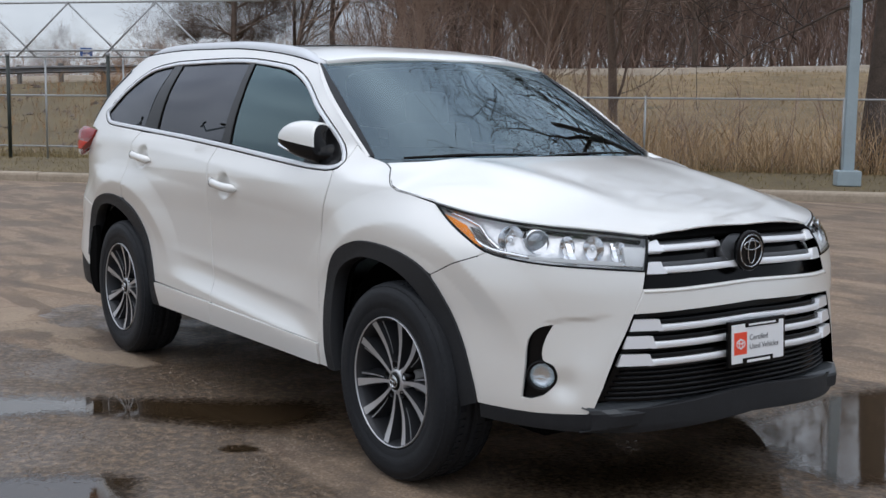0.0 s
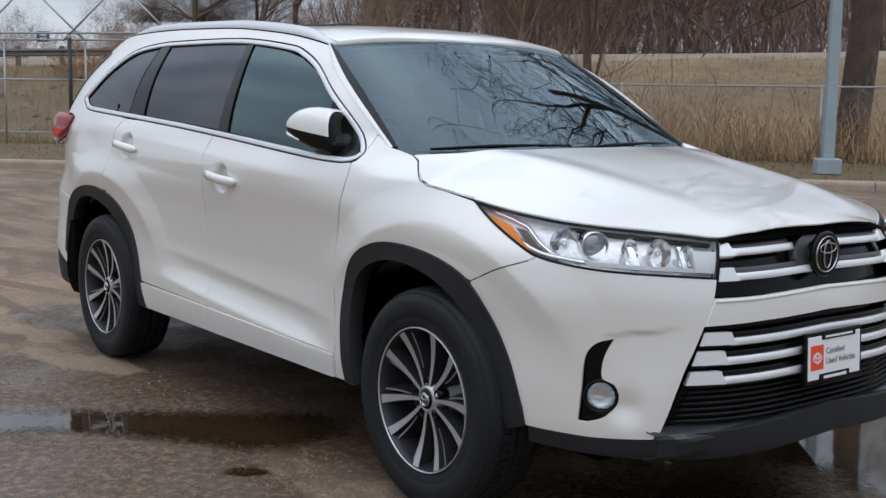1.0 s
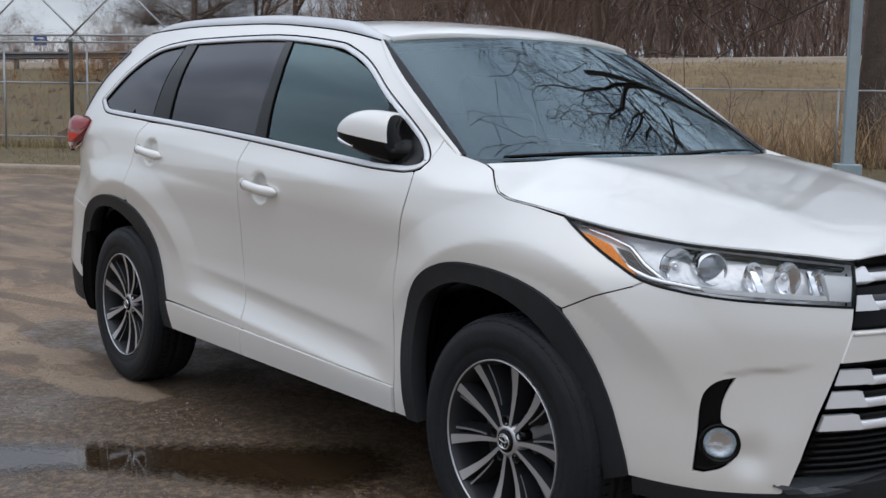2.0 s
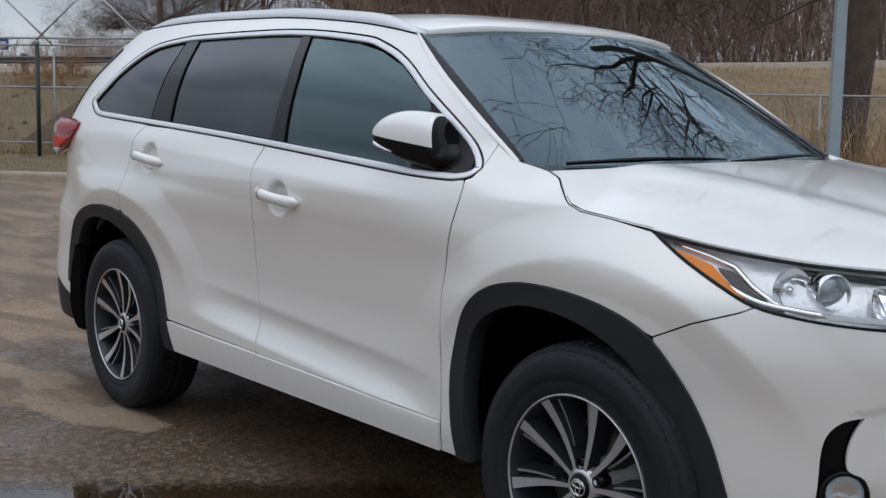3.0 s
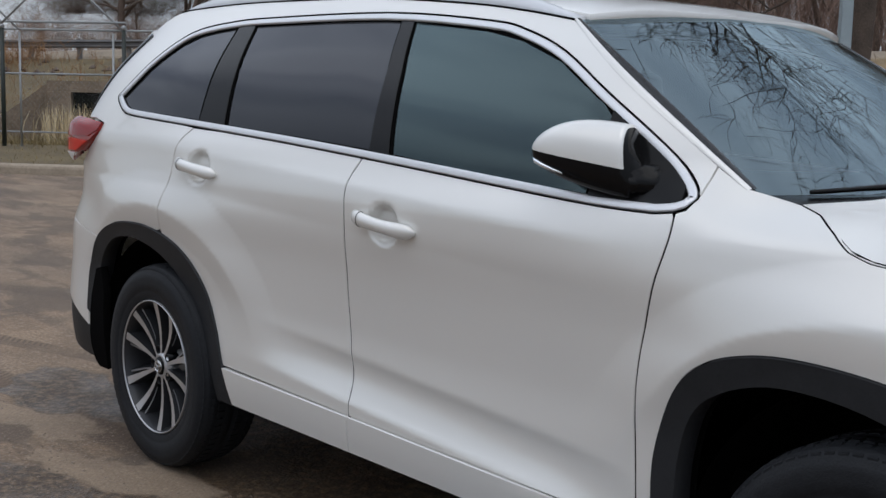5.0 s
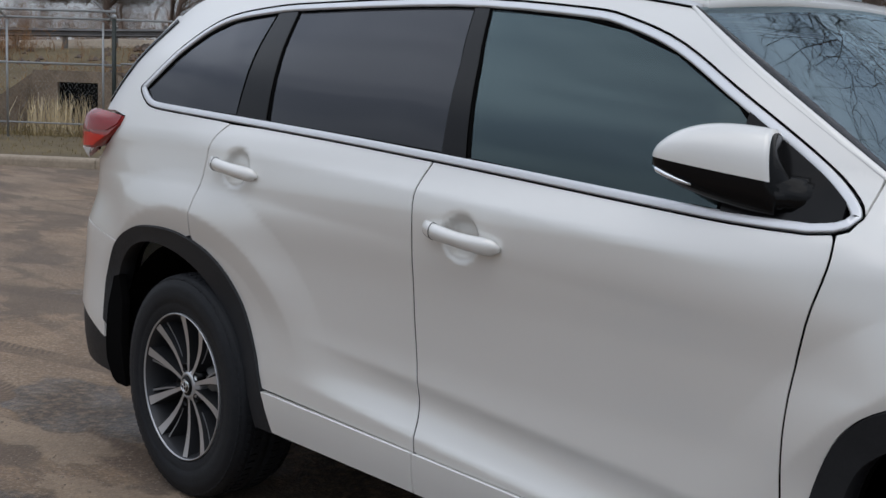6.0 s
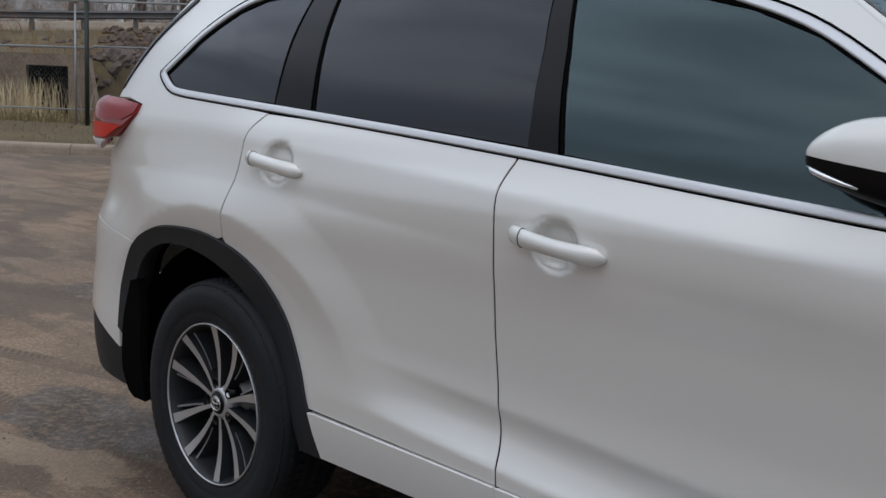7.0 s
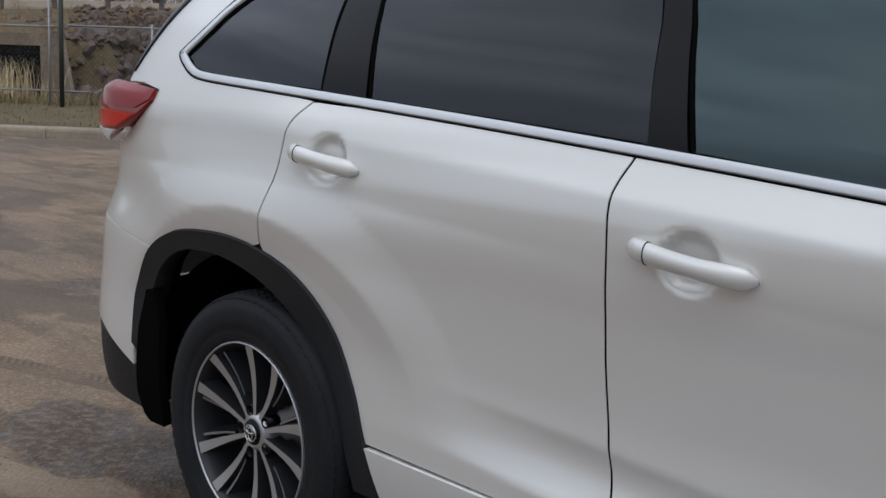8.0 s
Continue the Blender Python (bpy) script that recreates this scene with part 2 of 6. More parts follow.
    big, mid, fine = tex(0.35, 5, flat), tex(2.2, 8, flat), tex(26, 8, flat)
    streak = tex(1.3, 7, flat, (38, 0.35, 2.4))
    chips = n.new("ShaderNodeTexVoronoi")
    chips.inputs["Scale"].default_value = 75
    l.new(flat, chips.inputs["Vector"])
    col = mix(span(mid, 0.43, 0.57), (0.212, 0.139, 0.084), (0.325, 0.224, 0.142))
    col = mix(span(big, 0.40, 0.60), col, (0.236, 0.168, 0.113))
    col = mix(math_node("MULTIPLY", span(streak, 0.46, 0.60), 0.8), col, (0.120, 0.080, 0.054))
    col = mix(math_node("MULTIPLY", span(tex(0.9, 8, flat, (20, 0.6, 1.5)), 0.48, 0.66), 0.55), col, (0.39, 0.285, 0.195))
    col = mix(math_node("MULTIPLY", span(fine, 0.50, 0.66), 0.55), col, (0.38, 0.295, 0.22))
    col = mix(math_node("MULTIPLY", span(tex(60, 6, flat), 0.44, 0.60, 0.5, 0.0), 1.0), col, (0.10, 0.068, 0.046))
    # tyre tracks printed in the mud
    prints = None
    for x, y, turn, wide, half in TRACKS:
        mp = n.new("ShaderNodeMapping")
        mp.vector_type = "TEXTURE"
        mp.inputs["Location"].default_value, mp.inputs["Rotation"].default_value = (x + 0.05, y + 0.05, 0), (0, 0, radians(turn))
        shift = n.new("ShaderNodeVectorMath")
        shift.operation = "MULTIPLY_ADD"
        shift.inputs[1].default_value = (0.1, 0.1, 0)
        l.new(wob.outputs["Color"], shift.inputs[0])
        l.new(flat, shift.inputs[2])
        l.new(shift.outputs[0], mp.inputs["Vector"])
        sp = n.new("ShaderNodeSeparateXYZ")
        l.new(mp.outputs["Vector"], sp.inputs[0])
        side, way = math_node("ABSOLUTE", sp.outputs[1], 0), math_node("ABSOLUTE", sp.outputs[0], 0)
        band = math_node("MULTIPLY", span(side, wide * 0.8, wide * 1.1, 1.0, 0.0), span(way, half * 0.7, half, 1.0, 0.0))
        saw = math_node("SINE", math_node("MULTIPLY", math_node("ADD", sp.outputs[0], math_node("MULTIPLY", side, 0.8)), 150.0), 0)
        cells = math_node("MULTIPLY", band, span(math_node("ADD", saw, math_node("MULTIPLY", fine, 2.0)), 0.2, 1.8, 0.5, 1.0))
        prints = cells if prints is None else math_node("MAXIMUM", prints, cells)
    col = mix(math_node("MULTIPLY", prints, span(mid, 0.36, 0.52, 0.35, 0.95)), col, (0.105, 0.070, 0.047))
    stain = span(tex(0.75, 8, moved, (15, 0.7, 1.5)), 0.50, 0.57)
    col = mix(math_node("MULTIPLY", stain, 0.72), col, (0.105, 0.076, 0.055))
    col = mix(math_node("MULTIPLY", dry, span(fine, 0.30, 0.60, 0.70, 0.40)), col, (0.345, 0.260, 0.180))
    tone = n.new("ShaderNodeSeparateColor")
    l.new(chips.outputs["Color"], tone.inputs[0])
    spot = math_node("MULTIPLY", span(chips.outputs["Distance"], 0.05, 0.40, 1.0, 0.0), span(tone.outputs[0], 0.45, 0.95, 0.0, 0.75))
    col = mix(math_node("MULTIPLY", spot, 0.7), col, (0.42, 0.34, 0.27))
    pit = math_node("MULTIPLY", span(chips.outputs["Distance"], 0.05, 0.40, 1.0, 0.0), span(tone.outputs[1], 0.70, 0.95, 0.0, 0.6))
    col = mix(pit, col, (0.085, 0.060, 0.045))
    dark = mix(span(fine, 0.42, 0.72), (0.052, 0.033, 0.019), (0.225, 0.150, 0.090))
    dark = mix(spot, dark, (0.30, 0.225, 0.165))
    # wet ground and the painted shade below the car share this darkening
    col = mix(math_node("MULTIPLY", damp_shaded, 0.92), col, dark)
    l.new(col, b.inputs["Base Color"])
    l.new(math_node("SUBTRACT", 0.82, math_node("MULTIPLY", damp_shaded, span(mid, 0.35, 0.65, 0.15, 0.48))), b.inputs["Roughness"])
    bump = n.new("ShaderNodeBump")
    bump.inputs["Strength"].default_value, bump.inputs["Distance"].default_value = 0.36, 0.012
    l.new(math_node("ADD", fine, math_node("MULTIPLY", chips.outputs["Distance"], 0.6)), bump.inputs["Height"])
    l.new(bump.outputs["Normal"], b.inputs["Normal"])
    return m


def puddle_water():
    """Dark clear water that thins out among the chippings towards its edge."""
    m = bpy.data.materials.new("puddle_water")
    m.use_nodes = True
    n, l = m.node_tree.nodes, m.node_tree.links
    b = n["Principled BSDF"]
    co, depth = n.new("ShaderNodeTexCoord"), n.new("ShaderNodeAttribute")
    depth.attribute_name = "depth"
    grit, patch, silt = n.new("ShaderNodeTexNoise"), n.new("ShaderNodeTexNoise"), n.new("ShaderNodeTexNoise")
    for t, s in ((grit, 45), (patch, 5), (silt, 9)):
        t.inputs["Scale"].default_value, t.inputs["Detail"].default_value, t.inputs["Roughness"].default_value = s, 6, 0.65
        l.new(co.outputs["Object"], t.inputs["Vector"])
    both = n.new("ShaderNodeMath")
    both.operation = "MULTIPLY_ADD"
    both.inputs[1].default_value = 3.4
    l.new(grit.outputs["Fac"], both.inputs[0])
    l.new(patch.outputs["Fac"], both.inputs[2])
    level = n.new("ShaderNodeMath")
    level.operation = "MULTIPLY_ADD"
    level.inputs[1].default_value, level.inputs[2].default_value = 2.6, 1.05
    l.new(depth.outputs["Fac"], level.inputs[0])
    diff = n.new("ShaderNodeMath")
    diff.operation = "SUBTRACT"
    l.new(level.outputs[0], diff.inputs[0])
    l.new(both.outputs[0], diff.inputs[1])
    cut = n.new("ShaderNodeMapRange")
    cut.inputs["From Min"].default_value, cut.inputs["From Max"].default_value = -1.0, 0.25
    l.new(diff.outputs[0], cut.inputs["Value"])
    l.new(cut.outputs["Result"], b.inputs["Alpha"])
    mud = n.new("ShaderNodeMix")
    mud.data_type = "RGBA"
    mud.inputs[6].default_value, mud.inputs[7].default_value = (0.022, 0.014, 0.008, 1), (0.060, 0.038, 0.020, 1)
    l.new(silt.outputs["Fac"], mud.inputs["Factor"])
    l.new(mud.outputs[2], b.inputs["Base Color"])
    b.inputs["Roughness"].default_value, b.inputs["IOR"].default_value = 0.02, 2.0
    bump = n.new("ShaderNodeBump")
    bump.inputs["Strength"].default_value, bump.inputs["Distance"].default_value = 0.04, 0.01
    l.new(patch.outputs["Fac"], bump.inputs["Height"])
    l.new(bump.outputs["Normal"], b.inputs["Normal"])
    return m


WATER = puddle_water()
ASPHALT = asphalt()


# ---- mesh helpers ----
def empty(name, label="", category="", group="", at=(0, 0, 0), kind=""):
    ob = new(name)
    ob.location = at
    return tagged(ob, label, category, group, kind)


def put(name, me, mat, parent=None, label=""):
    ob = new(name, me)
    if mat:
        me.materials.append(mat)
    if parent:
        ob.parent = parent
    return tagged(ob, label)


def part(name, bm, mat, parent=None, label="", smooth=False):
    """Links a bmesh as one mesh object under a thing or a part."""
    me = bpy.data.meshes.new(name)
    for f in bm.faces:
        f.smooth = smooth
    bm.to_mesh(me)
    bm.free()
    return put(name, me, mat, parent, label)


def box(bm, x0, x1, y0, y1, z0, z1, bevel=0.0):
    vs = bmesh.ops.create_cube(bm, size=1, matrix=Matrix.Translation(((x0 + x1) / 2, (y0 + y1) / 2, (z0 + z1) / 2)) @ Matrix.Diagonal((x1 - x0, y1 - y0, z1 - z0, 1)))["verts"]
    if bevel:
        bmesh.ops.bevel(bm, geom=list({e for v in vs for e in v.link_edges}), offset=bevel, segments=2, profile=0.5, affect="EDGES")
    return vs


def tube(bm, pts, radii, n=8, caps=True):
    """A round bar along the points."""
    rings, up = [], None
    pts = [Vector(p) for p in pts]
    for i, p in enumerate(pts):
        t = (pts[min(i + 1, len(pts) - 1)] - pts[max(i - 1, 0)]).normalized()
        if up is None:
            up = t.orthogonal().normalized()
        up = (up - t * up.dot(t)).normalized()
        s = t.cross(up)
        r = radii[i] if hasattr(radii, "__len__") else radii
        rings.append([bm.verts.new(p + (up * math.cos(a) + s * math.sin(a)) * r) for a in (2 * math.pi * k / n for k in range(n))])
    for a, b in zip(rings, rings[1:]):
        for k in range(n):
            bm.faces.new((a[k], a[(k + 1) % n], b[(k + 1) % n], b[k]))
    if caps:
        bm.faces.new(rings[0][::-1])
        bm.faces.new(rings[-1])


def lathe(bm, profile, n=64, m=None):
    """Turns (radius, height) pairs round the z axis."""
    m = m or Matrix()
    rings = [[bm.verts.new(m @ Vector((r * math.cos(a), r * math.sin(a), h))) for a in (2 * math.pi * k / n for k in range(n))] for r, h in profile]
    for a, b in zip(rings, rings[1:]):
        for k in range(n):
            bm.faces.new((a[k], a[(k + 1) % n], b[(k + 1) % n], b[k]))
    return rings


def spline(pts, n=6):
    """Points on a smooth open curve through pts."""
    out, q = [], [Vector(p).to_3d() if len(p) == 3 else Vector((*p, 0)) for p in pts]
    flat = len(pts[0]) == 2
    for i in range(len(q) - 1):
        a, b, c, d = q[max(i - 1, 0)], q[i], q[i + 1], q[min(i + 2, len(q) - 1)]
        for k in range(n):
            t = k / n
            out.append(0.5 * ((2 * b) + (c - a) * t + (2 * a - 5 * b + 4 * c - d) * t * t + (3 * b - 3 * c + d - a) * t ** 3))
    out.append(q[-1])
    return [(v.x, v.y) for v in out] if flat else out


# ---- the car's surfaces ----
def smooth_curve(xs, ys):
    """A monotone cubic through the points."""
    h = [b - a for a, b in zip(xs, xs[1:])]
    d = [(b - a) / k for a, b, k in zip(ys, ys[1:], h)]
    m = [d[0]] + [0 if a * b <= 0 else 2 * a * b / (a + b) for a, b in zip(d, d[1:])] + [d[-1]]

    def at(x):
        x, i = min(max(x, xs[0]), xs[-1]), 0
        while i < len(h) - 1 and x >= xs[i + 1]:
            i += 1
        t = (x - xs[i]) / h[i]
        return ((1 + 2 * t) * (1 - t) ** 2 * ys[i] + t * (1 - t) ** 2 * h[i] * m[i] + t * t * (3 - 2 * t) * ys[i + 1] - t * t * (1 - t) * h[i] * m[i + 1])
    return at


def bell(v, mid, wide):
    return math.exp(-((v - mid) / wide) ** 2)


def ramp(v, a, b):
    t = min(max((v - a) / (b - a), 0), 1)
    return t * t * (3 - 2 * t)


# half width of the car's side at the height z, between the axles
side_width = smooth_curve([0.18, 0.30, 0.42, 0.50, 0.58, 0.70, 0.85, 0.98, 1.06, 1.16, 1.22, 1.35, 1.50, 1.60, 1.66, 1.70, 1.74],
                          [0.885, 0.912, 0.924, 0.922, 0.914, 0.902, 0.899, 0.906, 0.899, 0.868, 0.850, 0.796, 0.712, 0.642, 0.598, 0.565, 0.50])
front_x = smooth_curve([0.18, 0.26, 0.34, 0.50, 0.66, 0.78, 0.88, 0.96, 1.02, 1.08, 1.14],
                       [2.20, 2.29, 2.34, 2.33, 2.325, 2.32, 2.30, 2.265, 2.22, 2.15, 2.05])
rear_x = smooth_curve([0.20, 0.35, 0.60, 0.80, 0.95, 1.10, 1.25, 1.40, 1.55, 1.66, 1.72],
                      [-2.46, -2.55, -2.59, -2.575, -2.51, -2.47, -2.44, -2.36, -2.26, -2.18, -2.10])
FRONT_START, REAR_START, FRONT_ARC, REAR_ARC = 1.15, -1.75, 1.55, 1.25


def scoop(d):
    """How far in the doors' hollow lies: a round trough between two edges, then a slow way out."""
    k = (d + 0.107) / 0.133
    if k < 0:
        return 0.0
    return 0.48 * k + 2.05 * k * (1 - k) if k < 1 else 0.48 * (1 - ramp(d, 0.026, 0.44))


def crease(d):
    return max(0.0, min(1 + d / 0.13, 1 - d / 0.081))


def half_width(x, z):
    w = side_width(z)
    w += 0.040 * bell(x, -1.45, 0.55) * bell(z, 0.95, 0.20)             # haunch over the rear wheel
    w += 0.014 * bell(x, 1.40, 0.45) * bell(z, 0.84, 0.2)              # front wing
    d = z - (0.575 - 0.065 * x)                                        # the doors' lower scoop
    w -= 0.032 * ramp(x, -0.88, -0.30) * (1 - ramp(x, 0.50, 0.92)) * (scoop(d - 0.007) + scoop(d) + scoop(d + 0.007)) / 3
    d = z - (1.100 - 0.060 * x)                                        # crease below the windows
    w += 0.0155 * ramp(x, -1.60, -1.15) * (1 - ramp(x, 0.30, 0.95)) * (crease(d - 0.006) + crease(d) + crease(d + 0.006)) / 3
    w -= 0.05 * ramp(x, 0.75, 1.60) * ramp(z, 0.86, 1.10)              # wing falls in towards the bonnet
    w -= 0.05 * ramp(x, 0.5, 0.9) * ramp(z, 1.12, 1.25) + 0.05 * ramp(x, 0.85, 1.12) * ramp(z, 1.09, 1.18)
    w += 0.022 * ramp(-x, 1.85, 2.15) * (1 - ramp(z, 0.80, 0.98))             # rear bumper corner
    w -= 0.016 * ramp(-x, 1.80, 2.10) * bell(z, 0.97, 0.09)             # hollow between tail lamp and bumper
    w += 0.045 * ramp(-x, 0.5, 1.6) * ramp(z, 1.04, 1.22) * (1 - 0.6 * ramp(z, 1.42, 1.66))   # rear cabin stays wide
    return w


def relief(x, z):
    """What stands out of the side: the flares round the wheels, less the cups behind the door handles."""
    out = 0.0
    for mid, high, long in ((1.375, 0.395, 0.655), (-1.43, 0.395, 0.68)):
        r = math.hypot((x - mid) / long, (z - high) / 0.572)
        over = (r - 1 + math.hypot(r - 1, 0.008)) / 2
        under = (1 - r + math.hypot(r - 1, 0.008)) / 2
        fade = max(0.0, 1 - over / 0.22)
        out += (0.022 * fade ** 1.25 - min(0.010, 0.07 * under)) * ramp(z, 0.50, 0.84)
    for mid, high in ((-0.118, 1.022), (-1.128, 1.121)):
        r = (abs((x - mid) / 0.056) ** 2.2 + abs((z - high) / 0.050) ** 2.2)
        out -= 0.026 * math.exp(-r * r * r * 0.8)
    return out


def skin(u, z):
    """The car's right skin: u runs forward along the side and round both ends, z is the height."""
    if u > FRONT_START:
        a, b, n, x0, s = front_x(z) - FRONT_START, half_width(FRONT_START + min(0.3, (u - FRONT_START) * 0.6), z), 3.1 - 0.5 * ramp(z, 0.9, 1.1), FRONT_START, 1
        k = (u - FRONT_START) / FRONT_ARC
    elif u < REAR_START:
        a, b, n, x0, s = REAR_START - rear_x(z), half_width(max(u, -2.2), z), 3.4, REAR_START, -1
        k = (REAR_START - u) / REAR_ARC
    else:
        return Vector((u, -half_width(u, z) - relief(u, z), z))
    q = k * math.pi / 2
    c, d = math.cos(q), math.sin(q)
    r = (abs(c) ** n + abs(d) ** n) ** (-1 / n)
    x, y = x0 + s * a * r * d, -b * r * c
    dent = 0.0
    if u > 1.7:
        k = u if u < 2.70 else 5.40 - u
        flat = ramp(k, 1.80, 2.20)
        x -= 0.028 * flat * (0.6 + 0.4 * ramp(z, 0.50, 0.85)) + (0.006 + 0.014 * ramp(z, 0.62, 0.92)) * max(0.0, k - 2.2) / 0.5
        y *= 1 - 0.058 * flat * (0.6 + 0.4 * ramp(z, 0.50, 0.85))
        dent = 0.0055 * ramp(k, 1.87, 1.92) * (1 - ramp(k, 2.00, 2.09)) * (1 - ramp(z, 0.684 + 0.12 * (k - 1.9), 0.697 + 0.12 * (k - 1.9))) * ramp(z, 0.45, 0.62)
        dent += 0.014 * bell(k, 1.945, 0.035) * bell(z, 0.478, 0.045)
    return Vector((x - s * dent * 0.8, y - (relief(x, z) * ramp(c, 0.25, 0.6) if c > 0 else 0) + dent * 0.5 * (1 if c > 0 else -1), z))


# the seam between bonnet and wing, then along the headlamp's top
bonnet_line = [(1.105, 1.176), (1.16, 1.160), (1.22, 1.130), (1.265, 1.100), (1.31, 1.084), (1.41, 1.072), (1.513, 1.056),
               (1.654, 1.032), (1.793, 1.015), (1.967, 1.000), (2.085, 0.988), (2.235, 0.972)]
bonnet_rim = [skin(u, z) for u, z in bonnet_line]
rim_y = smooth_curve([p[0] for p in bonnet_rim], [-p[1] for p in bonnet_rim])
rim_z = smooth_curve([p[0] for p in bonnet_rim], [p[2] for p in bonnet_rim])
bonnet_mid = smooth_curve([0.9, 1.10, 1.3, 1.5, 1.8, 2.0, 2.12, 2.2, 2.26, 2.32], [1.235, 1.215, 1.195, 1.168, 1.115, 1.070, 1.040, 1.014, 0.990, 0.95])


def bonnet(x, y):
    fall = (bonnet_mid(x) - rim_z(x)) * (abs(y) / rim_y(x)) ** 2.8
    return Vector((x, y, bonnet_mid(x) - fall + 0.012 * bell(abs(y), 0.44 + 0.12 * (1.7 - x), 0.085) * ramp(x, 1.0, 1.35) * ramp(-x, -2.2, -1.9)))


roof_mid = smooth_curve([-2.35, -2.15, -1.9, -1.3, -0.6, 0.0, 0.35, 0.60], [1.62, 1.66, 1.69, 1.715, 1.718, 1.697, 1.656, 1.565])


def roof(x, y):
    return Vector((x, y, roof_mid(x) - 0.05 * (abs(y) / 0.60) ** 3.0))


def screen(y, z):
    """The windscreen."""
    k = (z - 1.188) / 0.395
    half = 0.768 - 0.12 * k
    return Vector((1.156 - 0.643 * k + 0.03 * k * (1 - k) - 0.17 * (abs(y) / half) ** 2.2, y, z))


def lamp_skin(u, z):
    """The tail lamp's own face, which swells out of the corner."""
    p, e = skin(u, z), 0.01
    n = (skin(u + e, z) - skin(u - e, z)).cross(skin(u, z + e) - skin(u, z - e)).normalized()
    return p + n * 0.058 * ramp(-u, 1.90, 2.18) * ramp(z, 1.03, 1.13) * (1 - 0.6 * ramp(z, 1.22, 1.27))


def normal_of(fn, u, v):
    e = 0.004
    return (fn(u + e, v) - fn(u - e, v)).cross(fn(u, v + e) - fn(u, v - e)).normalized()


def panel(name, outline, fn, mat, parent=None, label="", off=0.0, step=0.05, lip=0.018, left=False, hole=None):
    """A sheet with the outline (u, v) laid on the surface fn, with turned-in edges; left: the mirrored one."""
    area = sum(a[0] * b[1] - b[0] * a[1] for a, b in zip(outline, outline[1:] + outline[:1]))
    outline = outline if area > 0 else outline[::-1]
    if hole:                                        # join the hole to the edge by a slit
        turn = sum(a[0] * b[1] - b[0] * a[1] for a, b in zip(hole, hole[1:] + hole[:1]))
        hole = hole if turn < 0 else hole[::-1]
        i, j = min(((i, j) for i in range(len(outline)) for j in range(len(hole))), key=lambda k: math.dist(outline[k[0]], hole[k[1]]))
        outline = outline[:i + 1] + hole[j:] + hole[:j + 1] + outline[i:]
    bm = bmesh.new()
    bm.faces.new([bm.verts.new((a, b, 0)) for a, b in outline])
    bm.normal_update()
    bmesh.ops.triangulate(bm, faces=bm.faces[:], ngon_method="EAR_CLIP")
    for axis in (0, 1):
        lo, hi = min(p[axis] for p in outline), max(p[axis] for p in outline)
        for k in range(math.ceil(lo / step), math.floor(hi / step) + 1):
            co, no = [0, 0, 0], [0, 0, 0]
            co[axis], no[axis] = k * step, 1
            bmesh.ops.bisect_plane(bm, geom=bm.verts[:] + bm.edges[:] + bm.faces[:], dist=1e-5, plane_co=co, plane_no=no)
    bmesh.ops.remove_doubles(bm, verts=bm.verts[:], dist=1e-5)
    bm.verts.index_update()
    side = Vector((1, -1, 1)) if left else Vector((1, 1, 1))
    places, normals = [], []
    for v in bm.verts:
        n = normal_of(fn, v.co.x, v.co.y)
        places.append((fn(v.co.x, v.co.y) + n * off) * side)
        normals.append(n * side)
    faces = [[v.index for v in f.verts] for f in bm.faces]
    loops = [normals[i] for f in faces for i in f]
    if lip:
        for e in bm.edges:
            if len(e.link_faces) == 1:
                lp = e.link_loops[0]
                a, b = lp.vert.index, lp.link_loop_next.vert.index
                k = len(places)
                places += [places[a], places[b], places[b] - normals[b] * lip, places[a] - normals[a] * lip]
                faces.append([k + 1, k, k + 3, k + 2])
                fn_out = (places[b] - places[a]).cross(normals[a])
                fn_out = (fn_out if not left else -fn_out).normalized() if fn_out.length > 1e-9 else normals[a]
                loops += [(fn_out * 0.75 + normals[b] * 0.6).normalized(), (fn_out * 0.75 + normals[a] * 0.6).normalized(), fn_out, fn_out]
    bm.free()
    if left:
        faces = [f[::-1] for f in faces]
        flat, k = [], 0
        for f in faces:
            flat += loops[k:k + len(f)][::-1]
            k += len(f)
        loops = flat
    me = bpy.data.meshes.new(name)
    me.from_pydata(places, [], faces)
    me.polygons.foreach_set("use_smooth", [True] * len(faces))
    me.normals_split_custom_set([tuple(n) for n in loops])
    return put(name, me, mat, parent, label)


